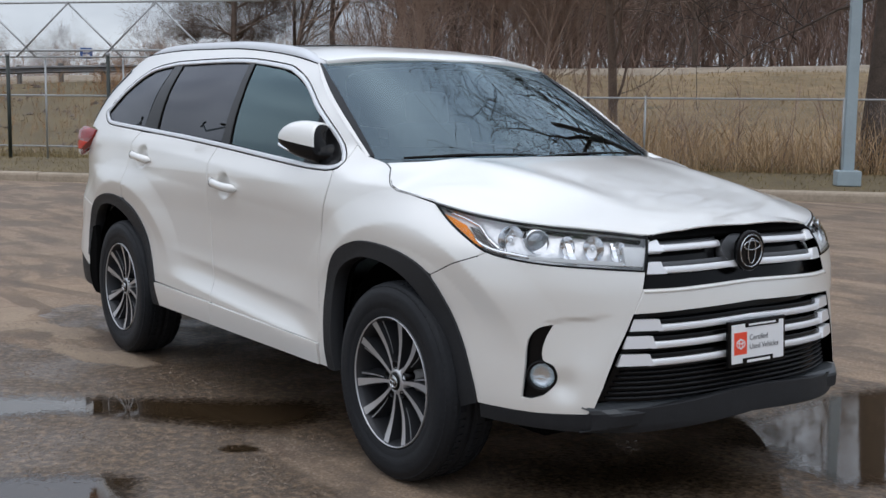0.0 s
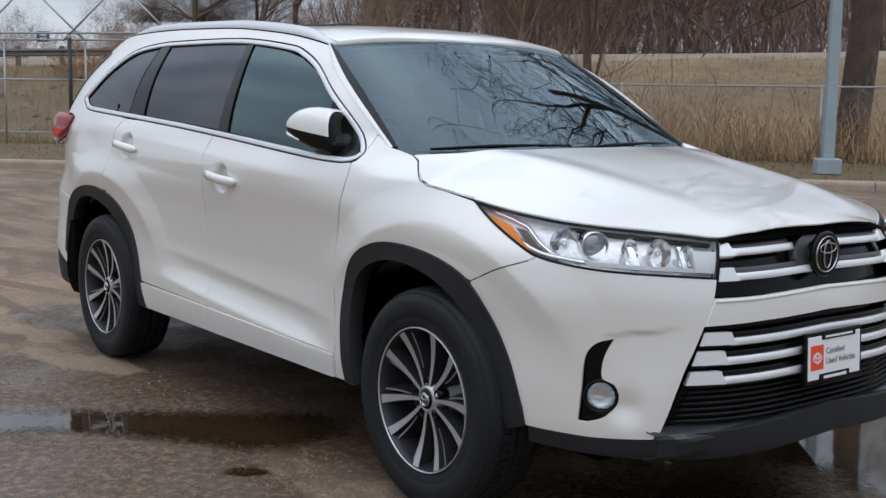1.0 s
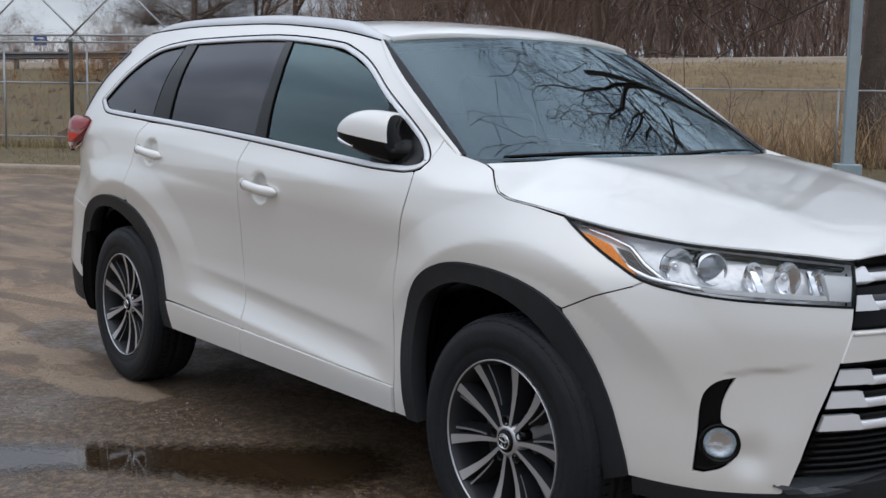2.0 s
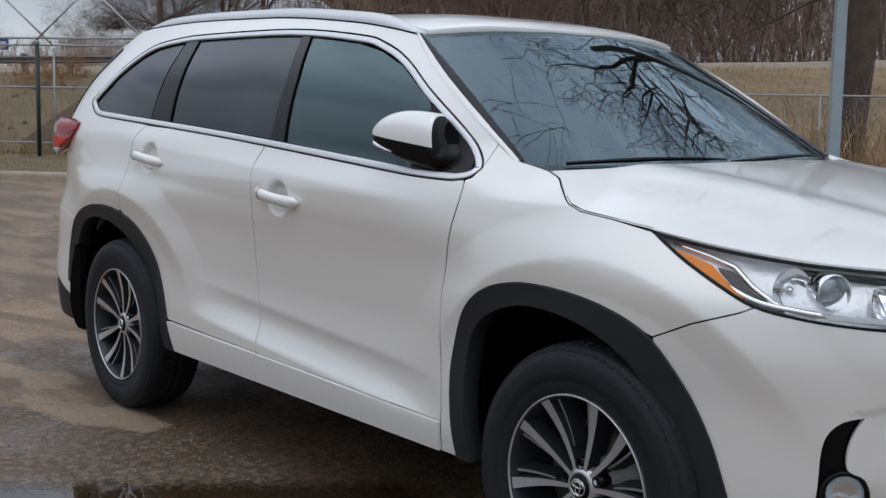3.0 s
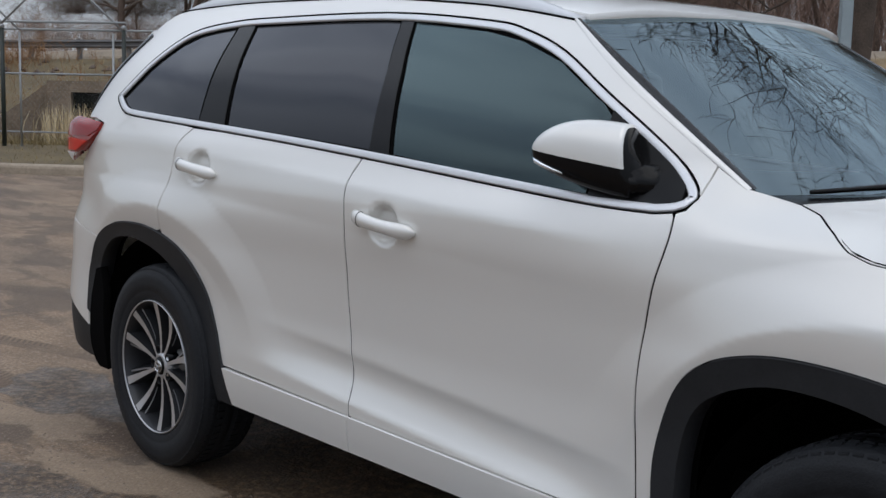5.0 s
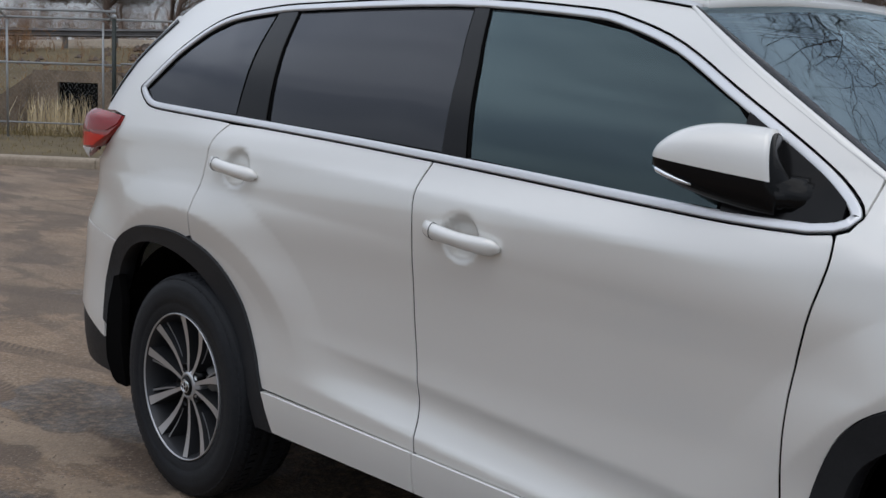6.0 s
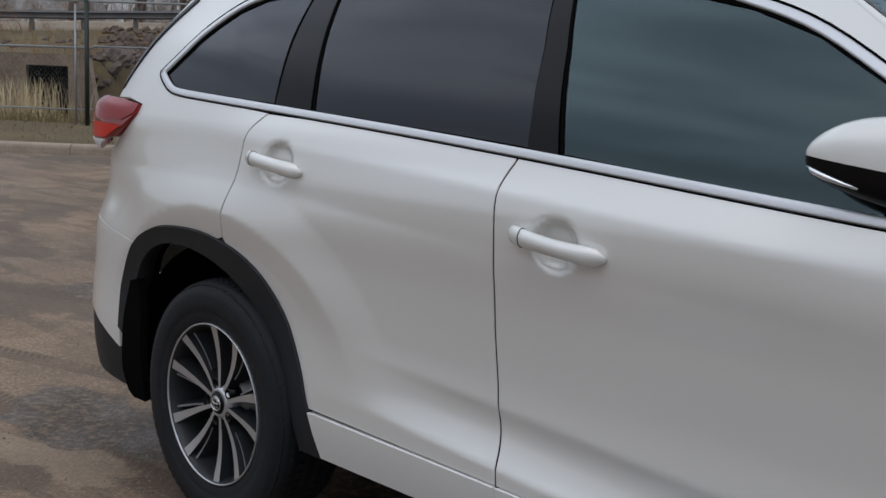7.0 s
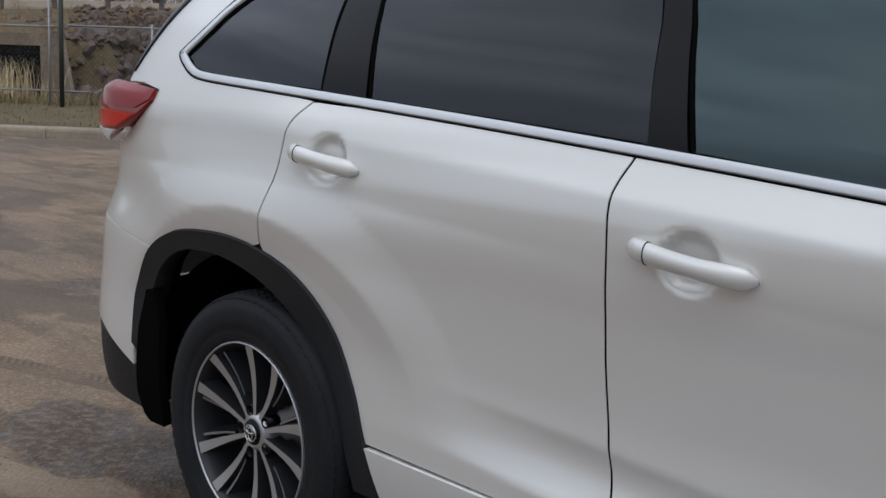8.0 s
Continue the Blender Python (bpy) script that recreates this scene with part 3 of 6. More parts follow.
def strip(name, line, fn, mat, parent, wide, high, label="", left=False, closed=False, off=0.0):
    """A rounded moulding along a line (u, v) on the surface fn."""
    bm, rings = bmesh.new(), []
    pts = []
    for a, b in zip(line, line[1:] + ([line[0]] if closed else [])):
        k = max(1, round(math.hypot(b[0] - a[0], b[1] - a[1]) / 0.025))
        pts += [(a[0] + (b[0] - a[0]) * i / k, a[1] + (b[1] - a[1]) * i / k) for i in range(k)]
    if not closed:
        pts.append(line[-1])
    co = [fn(*p) for p in pts]
    for i, p in enumerate(pts):
        a, b = (co[i - 1], co[(i + 1) % len(co)]) if closed else (co[max(i - 1, 0)], co[min(i + 1, len(co) - 1)])
        n = normal_of(fn, *p)
        s = n.cross((b - a).normalized()).normalized()
        c = co[i] + n * off
        ring = [c - s * wide / 2 - n * 0.006, c - s * wide / 2 + n * high * 0.5, c - s * wide * 0.32 + n * high, c + s * wide * 0.32 + n * high, c + s * wide / 2 + n * high * 0.5, c + s * wide / 2 - n * 0.006]
        rings.append([bm.verts.new(q * (Vector((1, -1, 1)) if left else Vector((1, 1, 1)))) for q in ring])
    for a, b in zip(rings, rings[1:] + ([rings[0]] if closed else [])):
        for k in range(5):
            bm.faces.new((a[k], a[k + 1], b[k + 1], b[k]))
    if not closed:
        bm.faces.new(rings[0])
        bm.faces.new(rings[-1])
    bmesh.ops.recalc_face_normals(bm, faces=bm.faces[:])
    return part(name, bm, mat, parent, label, smooth=True)


# ---- the white SUV ----
suv = empty("suv", "pearl white mid-size SUV with black wheel-arch cladding parked on wet asphalt", "car")
NOSE = FRONT_START + FRONT_ARC                      # u at the middle of the nose


def other(line):
    """The same line on the far half of the nose."""
    return [(2 * NOSE - u, z) for u, z in line[::-1]]


# seams of the right side, as (u, z)
belt = spline([(-1.66, 1.281), (-1.225, 1.257), (-0.28, 1.199), (0.355, 1.156), (0.628, 1.139), (0.80, 1.136)], 4) + [(0.850, 1.142), (0.875, 1.152)]
window_top = spline([(0.890, 1.172), (0.868, 1.203), (0.761, 1.280), (0.581, 1.388), (0.372, 1.499), (0.192, 1.560), (0.024, 1.592), (-0.472, 1.634), (-1.128, 1.640), (-1.37, 1.632), (-1.56, 1.610), (-1.66, 1.570), (-1.742, 1.500), (-1.822, 1.426), (-1.905, 1.356)], 4)
window_back = spline([(-1.905, 1.352), (-1.872, 1.332), (-1.80, 1.302), (-1.74, 1.288), (-1.66, 1.281)], 3)
seam_front = spline([(0.856, 1.140), (0.858, 1.076), (0.831, 0.968), (0.806, 0.824), (0.806, 0.666), (0.826, 0.455), (0.828, 0.335)], 4)
seam_mid = spline([(-0.280, 1.195), (-0.304, 1.130), (-0.300, 1.02), (-0.298, 0.80), (-0.271, 0.60), (-0.243, 0.45), (-0.235, 0.335)], 4)
seam_rear = spline([(-1.225, 1.252), (-1.279, 1.194), (-1.302, 1.088), (-1.328, 0.972), (-1.345, 0.885)], 4)
arch_front = spline([(0.905, 0.335), (0.878, 0.458), (0.868, 0.612), (0.913, 0.757), (0.988, 0.834), (1.105, 0.873), (1.235, 0.882), (1.385, 0.863), (1.505, 0.810), (1.584, 0.706), (1.644, 0.578), (1.682, 0.449), (1.692, 0.384)], 5)
arch_front_in = spline([(0.965, 0.335), (0.940, 0.45), (0.932, 0.599), (0.961, 0.717), (1.036, 0.783), (1.17, 0.822), (1.324, 0.809), (1.450, 0.747), (1.535, 0.64), (1.594, 0.516), (1.628, 0.42), (1.640, 0.36)], 5)
arch_rear = spline([(-1.975, 0.50), (-1.972, 0.60), (-1.955, 0.68), (-1.885, 0.795), (-1.755, 0.864), (-1.583, 0.890), (-1.408, 0.884), (-1.234, 0.833), (-1.103, 0.730), (-1.005, 0.577), (-0.952, 0.455), (-0.890, 0.335)], 5)
arch_rear_in = spline([(-1.915, 0.46), (-1.912, 0.55), (-1.895, 0.642), (-1.840, 0.745), (-1.727, 0.815), (-1.559, 0.834), (-1.391, 0.805), (-1.245, 0.73), (-1.12, 0.613), (-1.035, 0.47), (-0.985, 0.335)], 5)
lamp_top = spline([(1.513, 1.052), (1.654, 1.027), (1.793, 1.010), (1.967, 0.995), (2.085, 0.983), (2.222, 0.966)], 4)
lamp_low = spline([(2.188, 0.855), (2.034, 0.866), (1.892, 0.876), (1.795, 0.888), (1.725, 0.905), (1.660, 0.945), (1.575, 1.003), (1.513, 1.052)], 4)
roof_edge = spline([(0.343, 1.585), (0.159, 1.615), (-0.10, 1.648), (-0.557, 1.686), (-1.00, 1.700), (-1.37, 1.705), (-1.70, 1.697), (-1.87, 1.688)], 4)
pillar_edge = spline([(0.975, 1.196), (0.887, 1.250), (0.72, 1.364), (0.52, 1.485), (0.343, 1.585)], 4)
back_edge = spline([(-2.02, 1.655), (-2.10, 1.60), (-2.16, 1.50), (-2.22, 1.38), (-2.26, 1.27)], 3)
tail_lamp = [(-1.937, 1.247), (-1.945, 1.215), (-2.00, 1.175), (-2.075, 1.130), (-2.16, 1.085), (-2.30, 1.085), (-2.32, 1.15), (-2.31, 1.235), (-2.20, 1.256), (-2.06, 1.256)]
GAP = 0.0034


LAMP_BACK = Vector((-0.042, 0.026, -0.004))           # from the headlamp's lens to its bowl


def inset(line, d):
    """The closed outline moved inwards by d."""
    n = len(line)
    s = 1 if sum(a[0] * b[1] - b[0] * a[1] for a, b in zip(line, line[1:] + line[:1])) > 0 else -1
    out = []
    for i in range(n):
        p, q, r = Vector(line[i - 1]), Vector(line[i]), Vector(line[(i + 1) % n])
        a, b = (q - p), (r - q)
        if a.length < 1e-6 or b.length < 1e-6:
            continue
        a, b = a.normalized(), b.normalized()
        na, nb = Vector((-a.y, a.x)) * s, Vector((-b.y, b.x)) * s
        m = na + nb
        m = m / max(m.length_squared / 2, 0.5)
        out.append(tuple(q + m * d))
    return out


def mirrored(left):
    return Vector((1, -1, 1)) if left else Vector((1, 1, 1))


def door_handle(door, u0, z0, u1, z1, left):
    """A pull handle bridging the cup, with its cap at the back end."""
    bm, rings = bmesh.new(), []
    for i in range(15):
        k = i / 14
        u, z = u0 + (u1 - u0) * k, z0 + (z1 - z0) * k
        p = Vector((u, -half_width(u, z), z))
        n = normal_of(lambda a, b: Vector((a, -half_width(a, b), b)), u, z)
        end = max(0.0, 1 - abs(2 * k - 1) ** 6) ** 0.5
        bow = max(0.0, 1 - abs(2 * k - 1) ** 2.6)
        c, hw, th = p + n * (0.004 + 0.026 * bow), (0.0195 + 0.006 * abs(2 * k - 1) ** 2) * (0.25 + 0.75 * end), 0.017 * (0.3 + 0.7 * end)
        up = Vector((0, 0, 1)) - n * n.z
        rings.append([bm.verts.new((c + up * hw * math.cos(q) + n * th * math.sin(q)) * mirrored(left)) for q in (2 * math.pi * j / 14 for j in range(14))])
    for a, b in zip(rings, rings[1:]):
        for j in range(14):
            bm.faces.new((a[j], a[(j + 1) % 14], b[(j + 1) % 14], b[j]))
    bm.faces.new(rings[0])
    bm.faces.new(rings[-1])
    bmesh.ops.recalc_face_normals(bm, faces=bm.faces[:])
    loop = [v.co.copy() for v in rings[3]]
    mid = sum(loop, Vector()) / len(loop)
    h = part("door_handle", bm, WHITE, door, smooth=True)
    bm = bmesh.new()
    tube(bm, [mid + (q - mid) * 1.01 for q in loop + loop[:1]], 0.0013, 5, caps=False)
    part("handle_joint", bm, DARK, door, "dark joint of the handle's end cap")
    return h


def door_mirror(door, left):
    """A mirror swung half in: white cap above, black shell below, on a black foot."""
    m, tip, root = mirrored(left), Vector((0.455, -0.914, 0)), Vector((0.712, -0.858, 0))
    along = (tip - root).normalized()
    out = Vector((along.y, -along.x, 0))
    out = out if out.y < 0 else -out

    def spot(k, q, swell=1.0):
        """k: 0 at the inner edge, 1 at the tip; q: round the section."""
        e = max(0.0, 1 - k ** 2.8)
        deep, top, low = 0.010 + 0.050 * e ** 0.5, 0.008 + 0.092 * e ** 0.72, 0.020 + 0.058 * e ** 0.5 * (1 - 0.30 * k)
        c, d = math.cos(q), math.sin(q)
        r = (abs(c) ** 2.6 + abs(d) ** 2.6) ** (-1 / 2.6)
        base = root.lerp(tip, k) - out * 0.030 * (1 - 0.4 * k) + Vector((0, 0, 1.226 + 0.034 * k))
        return base + out * (deep * c * r * swell) + Vector((-0.014 * (1 - k) * d, 0, (top if d > 0 else low) * d * r * swell))

    steps = [0.0, 0.015, 0.05] + [0.1 + 0.06 * i for i in range(14)] + [0.93, 0.955, 0.975, 0.99, 1.0]
    for nm, turn, mt, lb in (("mirror_cap", 0, WHITE, "white painted cap"), ("mirror_shell", math.pi, BLACK, "black lower shell")):
        bm = bmesh.new()
        rings = [[bm.verts.new(spot(k, turn + math.pi * j / 18, (0.985 if turn else 1.0) * (0.93 if k == 0 else 1.0)) * m) for j in range(19)] for k in steps]
        for a, b in zip(rings, rings[1:]):
            for j in range(18):
                bm.faces.new((a[j], a[j + 1], b[j + 1], b[j]))
        bm.faces.new(rings[-1])
        bmesh.ops.recalc_face_normals(bm, faces=bm.faces[:])
        ob = part(nm, bm, mt, door, lb, smooth=True)
    bm = bmesh.new()
    rings = [[bm.verts.new((spot(0.012, 2 * math.pi * j / 28, f) - along * d + Vector((0, 0, h))) * m) for j in range(28)] for f, d, h in ((0.94, 0.0, 0.0), (0.90, 0.004, 0.0), (0.66, 0.010, -0.006), (0.45, 0.030, -0.020), (0.20, 0.050, -0.025))]
    for a, b in zip(rings, rings[1:]):
        for j in range(28):
            bm.faces.new((a[j], a[(j + 1) % 28], b[(j + 1) % 28], b[j]))
    bm.faces.new(rings[-1])
    bmesh.ops.recalc_face_normals(bm, faces=bm.faces[:])
    part("mirror_hinge", bm, BLACK, door, "black hinge side of the mirror", smooth=True)
    bm = bmesh.new()
    tube(bm, [(spot(k, -0.62, 1.02)) * m for k in (0.62, 0.72, 0.83, 0.92, 0.975)], [0.002, 0.004, 0.006, 0.006, 0.003], 8)
    part("turn_signal", bm, CHROME, ob, "clear side indicator strip", smooth=True)
    bm = bmesh.new()
    for p in ((0.600, -0.872, 1.205), (0.590, -0.870, 1.172), (0.735, -0.876, 1.218), (0.745, -0.862, 1.165), (0.60, -0.80, 1.158), (0.832, -0.792, 1.160), (0.800, -0.775, 1.245), (0.66, -0.78, 1.26)):
        bm.verts.new(Vector(p) * m)
    bmesh.ops.convex_hull(bm, input=bm.verts[:])
    bmesh.ops.bevel(bm, geom=bm.edges[:], offset=0.008, segments=2, affect="EDGES")
    part("mirror_arm", bm, BLACK, door, "black mirror foot", smooth=True)
    bm = bmesh.new()
    bm.faces.new([bm.verts.new((spot(k, math.pi + a, 1.0) - out * 0.002) * m) for k, a in ((0.06, -0.5), (0.06, 0.35), (0.6, 0.3), (0.88, 0.1), (0.88, -0.3), (0.5, -0.5))])
    part("mirror_glass", bm, CHROME, door, "silvered mirror glass")


for left in (False, True):
    # doors, each with a separate moulding along the bottom
    high = [p for p in seam_front if p[1] > 0.43]
    low = [p for p in seam_mid if p[1] > 0.45]
    front_door = panel("front_door", inset([(0.827, 0.424)] + high[::-1][:-1] + [p for p in belt[::-1] if -0.270 < p[0] < 0.856] + [(-0.2795, 1.1985)] + low[1:] + [(-0.243, 0.4425)], GAP), skin, WHITE, suv, left=left, step=0.0125)
    panel("door_moulding", inset([(0.828, 0.335), (0.827, 0.427), (-0.243, 0.4455), (-0.236, 0.335)], GAP), skin, WHITE, front_door, left=left, off=0.009, lip=0.022)
    foot = [p for p in arch_rear if p[0] > -1.34 and p[1] > 0.465]
    rear_door = panel("rear_door", inset([(-0.243, 0.4425)] + low[::-1][:-1] + [(-0.2805, 1.1985)] + [p for p in belt[::-1] if -1.22 < p[0] < -0.29] + seam_rear + foot + [(-0.952, 0.458)], GAP), skin, WHITE, suv, left=left, step=0.0125)
    panel("door_moulding", inset([(-0.236, 0.335), (-0.243, 0.4455), (-0.952, 0.456), (-0.890, 0.335)], GAP), skin, WHITE, rear_door, left=left, off=0.009, lip=0.022)
    panel("rocker_underside", [(0.86, 0.333), (-0.88, 0.333), (-0.88, 0.29), (0.86, 0.29)], skin, DARK, suv, off=-0.10, left=left, lip=0.1)
    door_handle(front_door, -0.248, 1.036, 0.028, 1.010, left)
    door_handle(rear_door, -1.255, 1.130, -1.010, 1.100, left)
    door_mirror(front_door, left)
    panel("mirror_sail", [(0.60, 1.157), (0.72, 1.150), (0.82, 1.152), (0.856, 1.166), (0.850, 1.196), (0.745, 1.272), (0.60, 1.358)], skin, BLACK, front_door, "black mirror corner", left=left, off=0.002)
    for nm, line in (("seam_seal", seam_front), ("seam_seal", seam_mid), ("seam_seal", seam_rear), ("seam_seal", bonnet_line[:7]), ("seam_seal", [(1.522, 0.804), (1.608, 0.851), (1.70, 0.890)])):
        strip(nm, line, skin, DARK, suv, 0.012, 0.002, left=left, off=-0.005)
    # body side: pillar, cant rail, rear pillar and quarter in one pressing
    side_line = [(0.900, 1.244)] + [q for q in pillar_edge if q[0] < 0.88] + roof_edge[1:] + [(-1.95, 1.675)] + back_edge + [(-2.20, 1.262), (-2.06, 1.264)] + tail_lamp[:6] + [(-2.34, 1.02), (-2.34, 0.855), (-2.15, 0.840), (-1.879, 0.802)] + [q for q in arch_rear if -1.875 < q[0] < -1.35 and q[1] > 0.8] + seam_rear[::-1] + [q for q in belt[::-1] if q[0] < -1.23] + window_back[::-1][1:] + window_top[::-1][1:] + [(0.893, 1.180)]
    panel("body_side", inset(side_line, GAP * 0.6), skin, WHITE, suv, left=left, step=0.02)
    # wing and bumpers
    wing = seam_front + arch_front[:-20] + [p for p in arch_front[-20:] if p[1] > 0.815] + [(1.522, 0.804), (1.608, 0.851), (1.70, 0.890)] + [p for p in lamp_low if p[0] < 1.735] + bonnet_line[5::-1] + [(0.975, 1.203), (0.900, 1.244), (0.893, 1.178), (0.878, 1.148)]
    panel("front_wing", inset(wing, GAP * 0.85), skin, WHITE, suv, left=left, step=0.0125)
    bumper_line = [(1.692, 0.384)] + [p for p in arch_front[::-1][1:] if 0.40 < p[1] < 0.80 and p[0] > 1.5] + [(1.522, 0.804), (1.608, 0.851), (1.70, 0.890)] + [p for p in lamp_low[::-1] if p[0] > 1.72] + [(2.174, 0.800), (2.142, 0.717), (2.090, 0.587), (2.056, 0.475), (2.021, 0.384), (1.86, 0.380)]
    fog_hole = spline([(1.911, 0.679), (1.872, 0.667), (1.846, 0.633), (1.837, 0.579), (1.835, 0.512), (1.827, 0.426)], 3) + spline([(1.849, 0.424), (1.887, 0.440), (1.916, 0.470), (1.928, 0.507), (1.915, 0.543), (1.886, 0.560), (1.884, 0.600), (1.894, 0.640), (1.911, 0.679)], 3)[:-1]
    bumper = panel("front_bumper_corner", inset(bumper_line, GAP * 0.3), skin, WHITE, suv, left=left, step=0.0125, hole=fog_hole)
    panel("fog_bezel", inset(fog_hole, -0.004), skin, BLACK, bumper, "black fog lamp recess", left=left, off=-0.030, lip=-0.028)
    c, n = skin(1.884, 0.505), normal_of(skin, 1.884, 0.505)
    turn = n.to_track_quat("Z", "Y").to_matrix().to_4x4()
    for nm, prof, mt, lb in (("fog_ring", [(0.053, -0.03), (0.053, 0.006), (0.049, 0.011), (0.042, 0.006), (0.041, -0.03)], BLACK, "black fog lamp ring"), ("fog_reflector", [(0.043, -0.002), (0.036, -0.008), (0.018, -0.012), (0.001, -0.013)], FOG, "chrome fog reflector"), ("fog_lens", [(0.043, 0.0), (0.03, 0.008), (0.015, 0.011), (0.001, 0.012)], LENS, "clear fog lens")):
        bm = bmesh.new()
        lathe(bm, prof, 32, Matrix.Translation(c - n * 0.012) @ turn)
        for v in bm.verts:
            v.co = v.co * mirrored(left)
        part(nm, bm, mt, bumper, lb, smooth=True)
    rear_bumper = panel("rear_bumper_corner", inset([(-2.15, 0.839), (-2.34, 0.854), (-3.0, 0.86), (-3.0, 0.56), (-2.35, 0.555), (-2.15, 0.51), (-1.976, 0.43)] + [q for q in arch_rear if q[0] < -1.88] + [(-1.879, 0.801)], GAP * 0.5), skin, WHITE, suv, left=left)
    panel("rear_valance", [(-1.97, 0.426), (-2.15, 0.506), (-2.35, 0.55), (-3.0, 0.555), (-3.0, 0.34), (-2.3, 0.33), (-1.97, 0.30)], skin, PLASTIC, suv, "grey-black plastic", left=left, off=-0.006)
    panel("mud_guard", [(-1.875, 0.68), (-1.912, 0.67), (-1.940, 0.56), (-1.952, 0.36), (-1.938, 0.295), (-1.915, 0.275), (-1.84, 0.275), (-1.835, 0.34), (-1.845, 0.58)], skin, DARK, suv, "black plastic mud guard", left=left, off=0.011, lip=0.03)
    # cladding round the wheels, and the liners behind
    panel("front_arch_cladding", arch_front + arch_front_in[::-1], skin, PLASTIC, suv, "grey-black plastic", left=left, off=0.008, lip=0.06, step=0.04)
    panel("rear_arch_cladding", arch_rear + arch_rear_in[::-1], skin, PLASTIC, suv, "grey-black plastic", left=left, off=0.008, lip=0.06, step=0.04)
    for x in (1.385, -1.425):
        bm = bmesh.new()
        rings = [[bm.verts.new((x + (0.475 if x > 0 else 0.505) * math.cos(a), y * (1 if left else -1), 0.365 + 0.485 * math.sin(a))) for a in (math.pi * (k / 24 * 1.06 - 0.03) for k in range(25))] for y in (0.85 if x > 0 else 0.90, 0.50)]
        for k in range(24):
            bm.faces.new((rings[0][k], rings[0][k + 1], rings[1][k + 1], rings[1][k]))
        bm.faces.new(rings[1])
        part("wheel_arch_liner", bm, DARK, suv, smooth=True)
    # glass and its frames
    around = window_top + window_back[1:] + belt[1:]
    panel("window_surround", inset(around, 0.003), skin, BLACK, suv, "gloss black window surround", left=left, off=-0.016, lip=0, hole=None)
    strip("window_moulding", inset(around, 0.010), skin, TRIM, suv, 0.021, 0.0024, "chrome strip", left=left, closed=True)
    strip("window_seal", inset(around, -0.003), skin, DARK, suv, 0.0032, 0.0022, left=left, closed=True)
    front_glass = [(0.585, 1.163), (0.60, 1.34)] + [(0.565, 1.372), (0.36, 1.480), (0.185, 1.538), (0.02, 1.570), (-0.318, 1.606), (-0.245, 1.45), (-0.160, 1.216), (0.20, 1.186), (0.45, 1.170)]
    rear_glass = [(-0.266, 1.224), (-0.325, 1.45), (-0.392, 1.614), (-0.75, 1.620), (-1.195, 1.618), (-1.125, 1.46), (-1.048, 1.270)]
    quarter_glass = [(-1.228, 1.283), (-1.318, 1.614), (-1.53, 1.592), (-1.635, 1.550), (-1.715, 1.484), (-1.790, 1.415), (-1.862, 1.352), (-1.80, 1.322), (-1.70, 1.304), (-1.60, 1.300)]
    for nm, ln, mt, lb, holder in (("front_window", front_glass, CLEAR, "green-grey tinted pane", front_door), ("rear_window", rear_glass, TINT, "dark privacy glass", rear_door), ("quarter_window", quarter_glass, TINT, "dark privacy glass", suv)):
        panel(nm, ln, skin, mt, holder, lb, left=left, off=-0.010, lip=0)
        strip("glass_seal", inset(ln, -0.004), skin, DARK, holder, 0.010, 0.004, left=left, closed=True, off=-0.010)
    panel("pillar_cover", [(-0.262, 1.212), (-0.320, 1.45), (-0.388, 1.622), (-0.330, 1.618), (-0.255, 1.45), (-0.172, 1.208)], skin, BLACK, front_door, "gloss black pillar cover", left=left, off=-0.004, lip=0.01)
    panel("pillar_cover", [(-1.062, 1.262), (-1.135, 1.46), (-1.205, 1.622), (-1.305, 1.622), (-1.26, 1.46), (-1.215, 1.272)], skin, BLACK, rear_door, "gloss black pillar cover", left=left, off=-0.004, lip=0.01)
    # headlamp
    lamp_line = lamp_top + lamp_low[:-1]
    head_lamp = panel("headlamp", inset(lamp_line, 0.003), skin, LENS, suv, "clear headlamp with chrome reflectors", left=left, off=0.001, lip=0, step=0.04)
    panel("lamp_bowl", inset(lamp_line, 0.001), lambda u, z: skin(u, z) + LAMP_BACK, SATIN, head_lamp, "silvered reflector bowl", left=left, lip=0, step=0.04)
    bm = bmesh.new()
    edge = [(bm.verts.new(skin(u, z) * mirrored(left)), bm.verts.new((skin(u, z) + LAMP_BACK) * mirrored(left))) for u, z in inset(lamp_line, 0.001)]
    for (a, b), (c, d) in zip(edge, edge[1:] + edge[:1]):
        bm.faces.new((a, b, d, c))
    part("lamp_wall", bm, SATIN, head_lamp, "silvered lamp wall", smooth=True)
    strip("lamp_seal", inset(lamp_line, 0.002), skin, BLACK, head_lamp, 0.007, 0.002, left=left, closed=True)
    strip("chrome_trim", [(u - 0.004, z + 0.020) for u, z in lamp_low[1:22]], skin, CHROME, head_lamp, 0.013, 0.005, left=left, off=-0.016)
    strip("chrome_trim", [(1.56, 1.038), (1.64, 1.016), (1.690, 0.996), (1.722, 0.955), (1.770, 0.912), (1.83, 0.897)], skin, CHROME, head_lamp, 0.012, 0.006, left=left, off=-0.02)
    panel("amber_reflector", [(1.556, 1.022), (1.60, 1.010), (1.645, 0.992), (1.704, 0.924), (1.688, 0.932), (1.645, 0.963), (1.600, 0.992)], skin, AMBER, head_lamp, "amber side reflector", left=left, off=-0.008, lip=0.02)
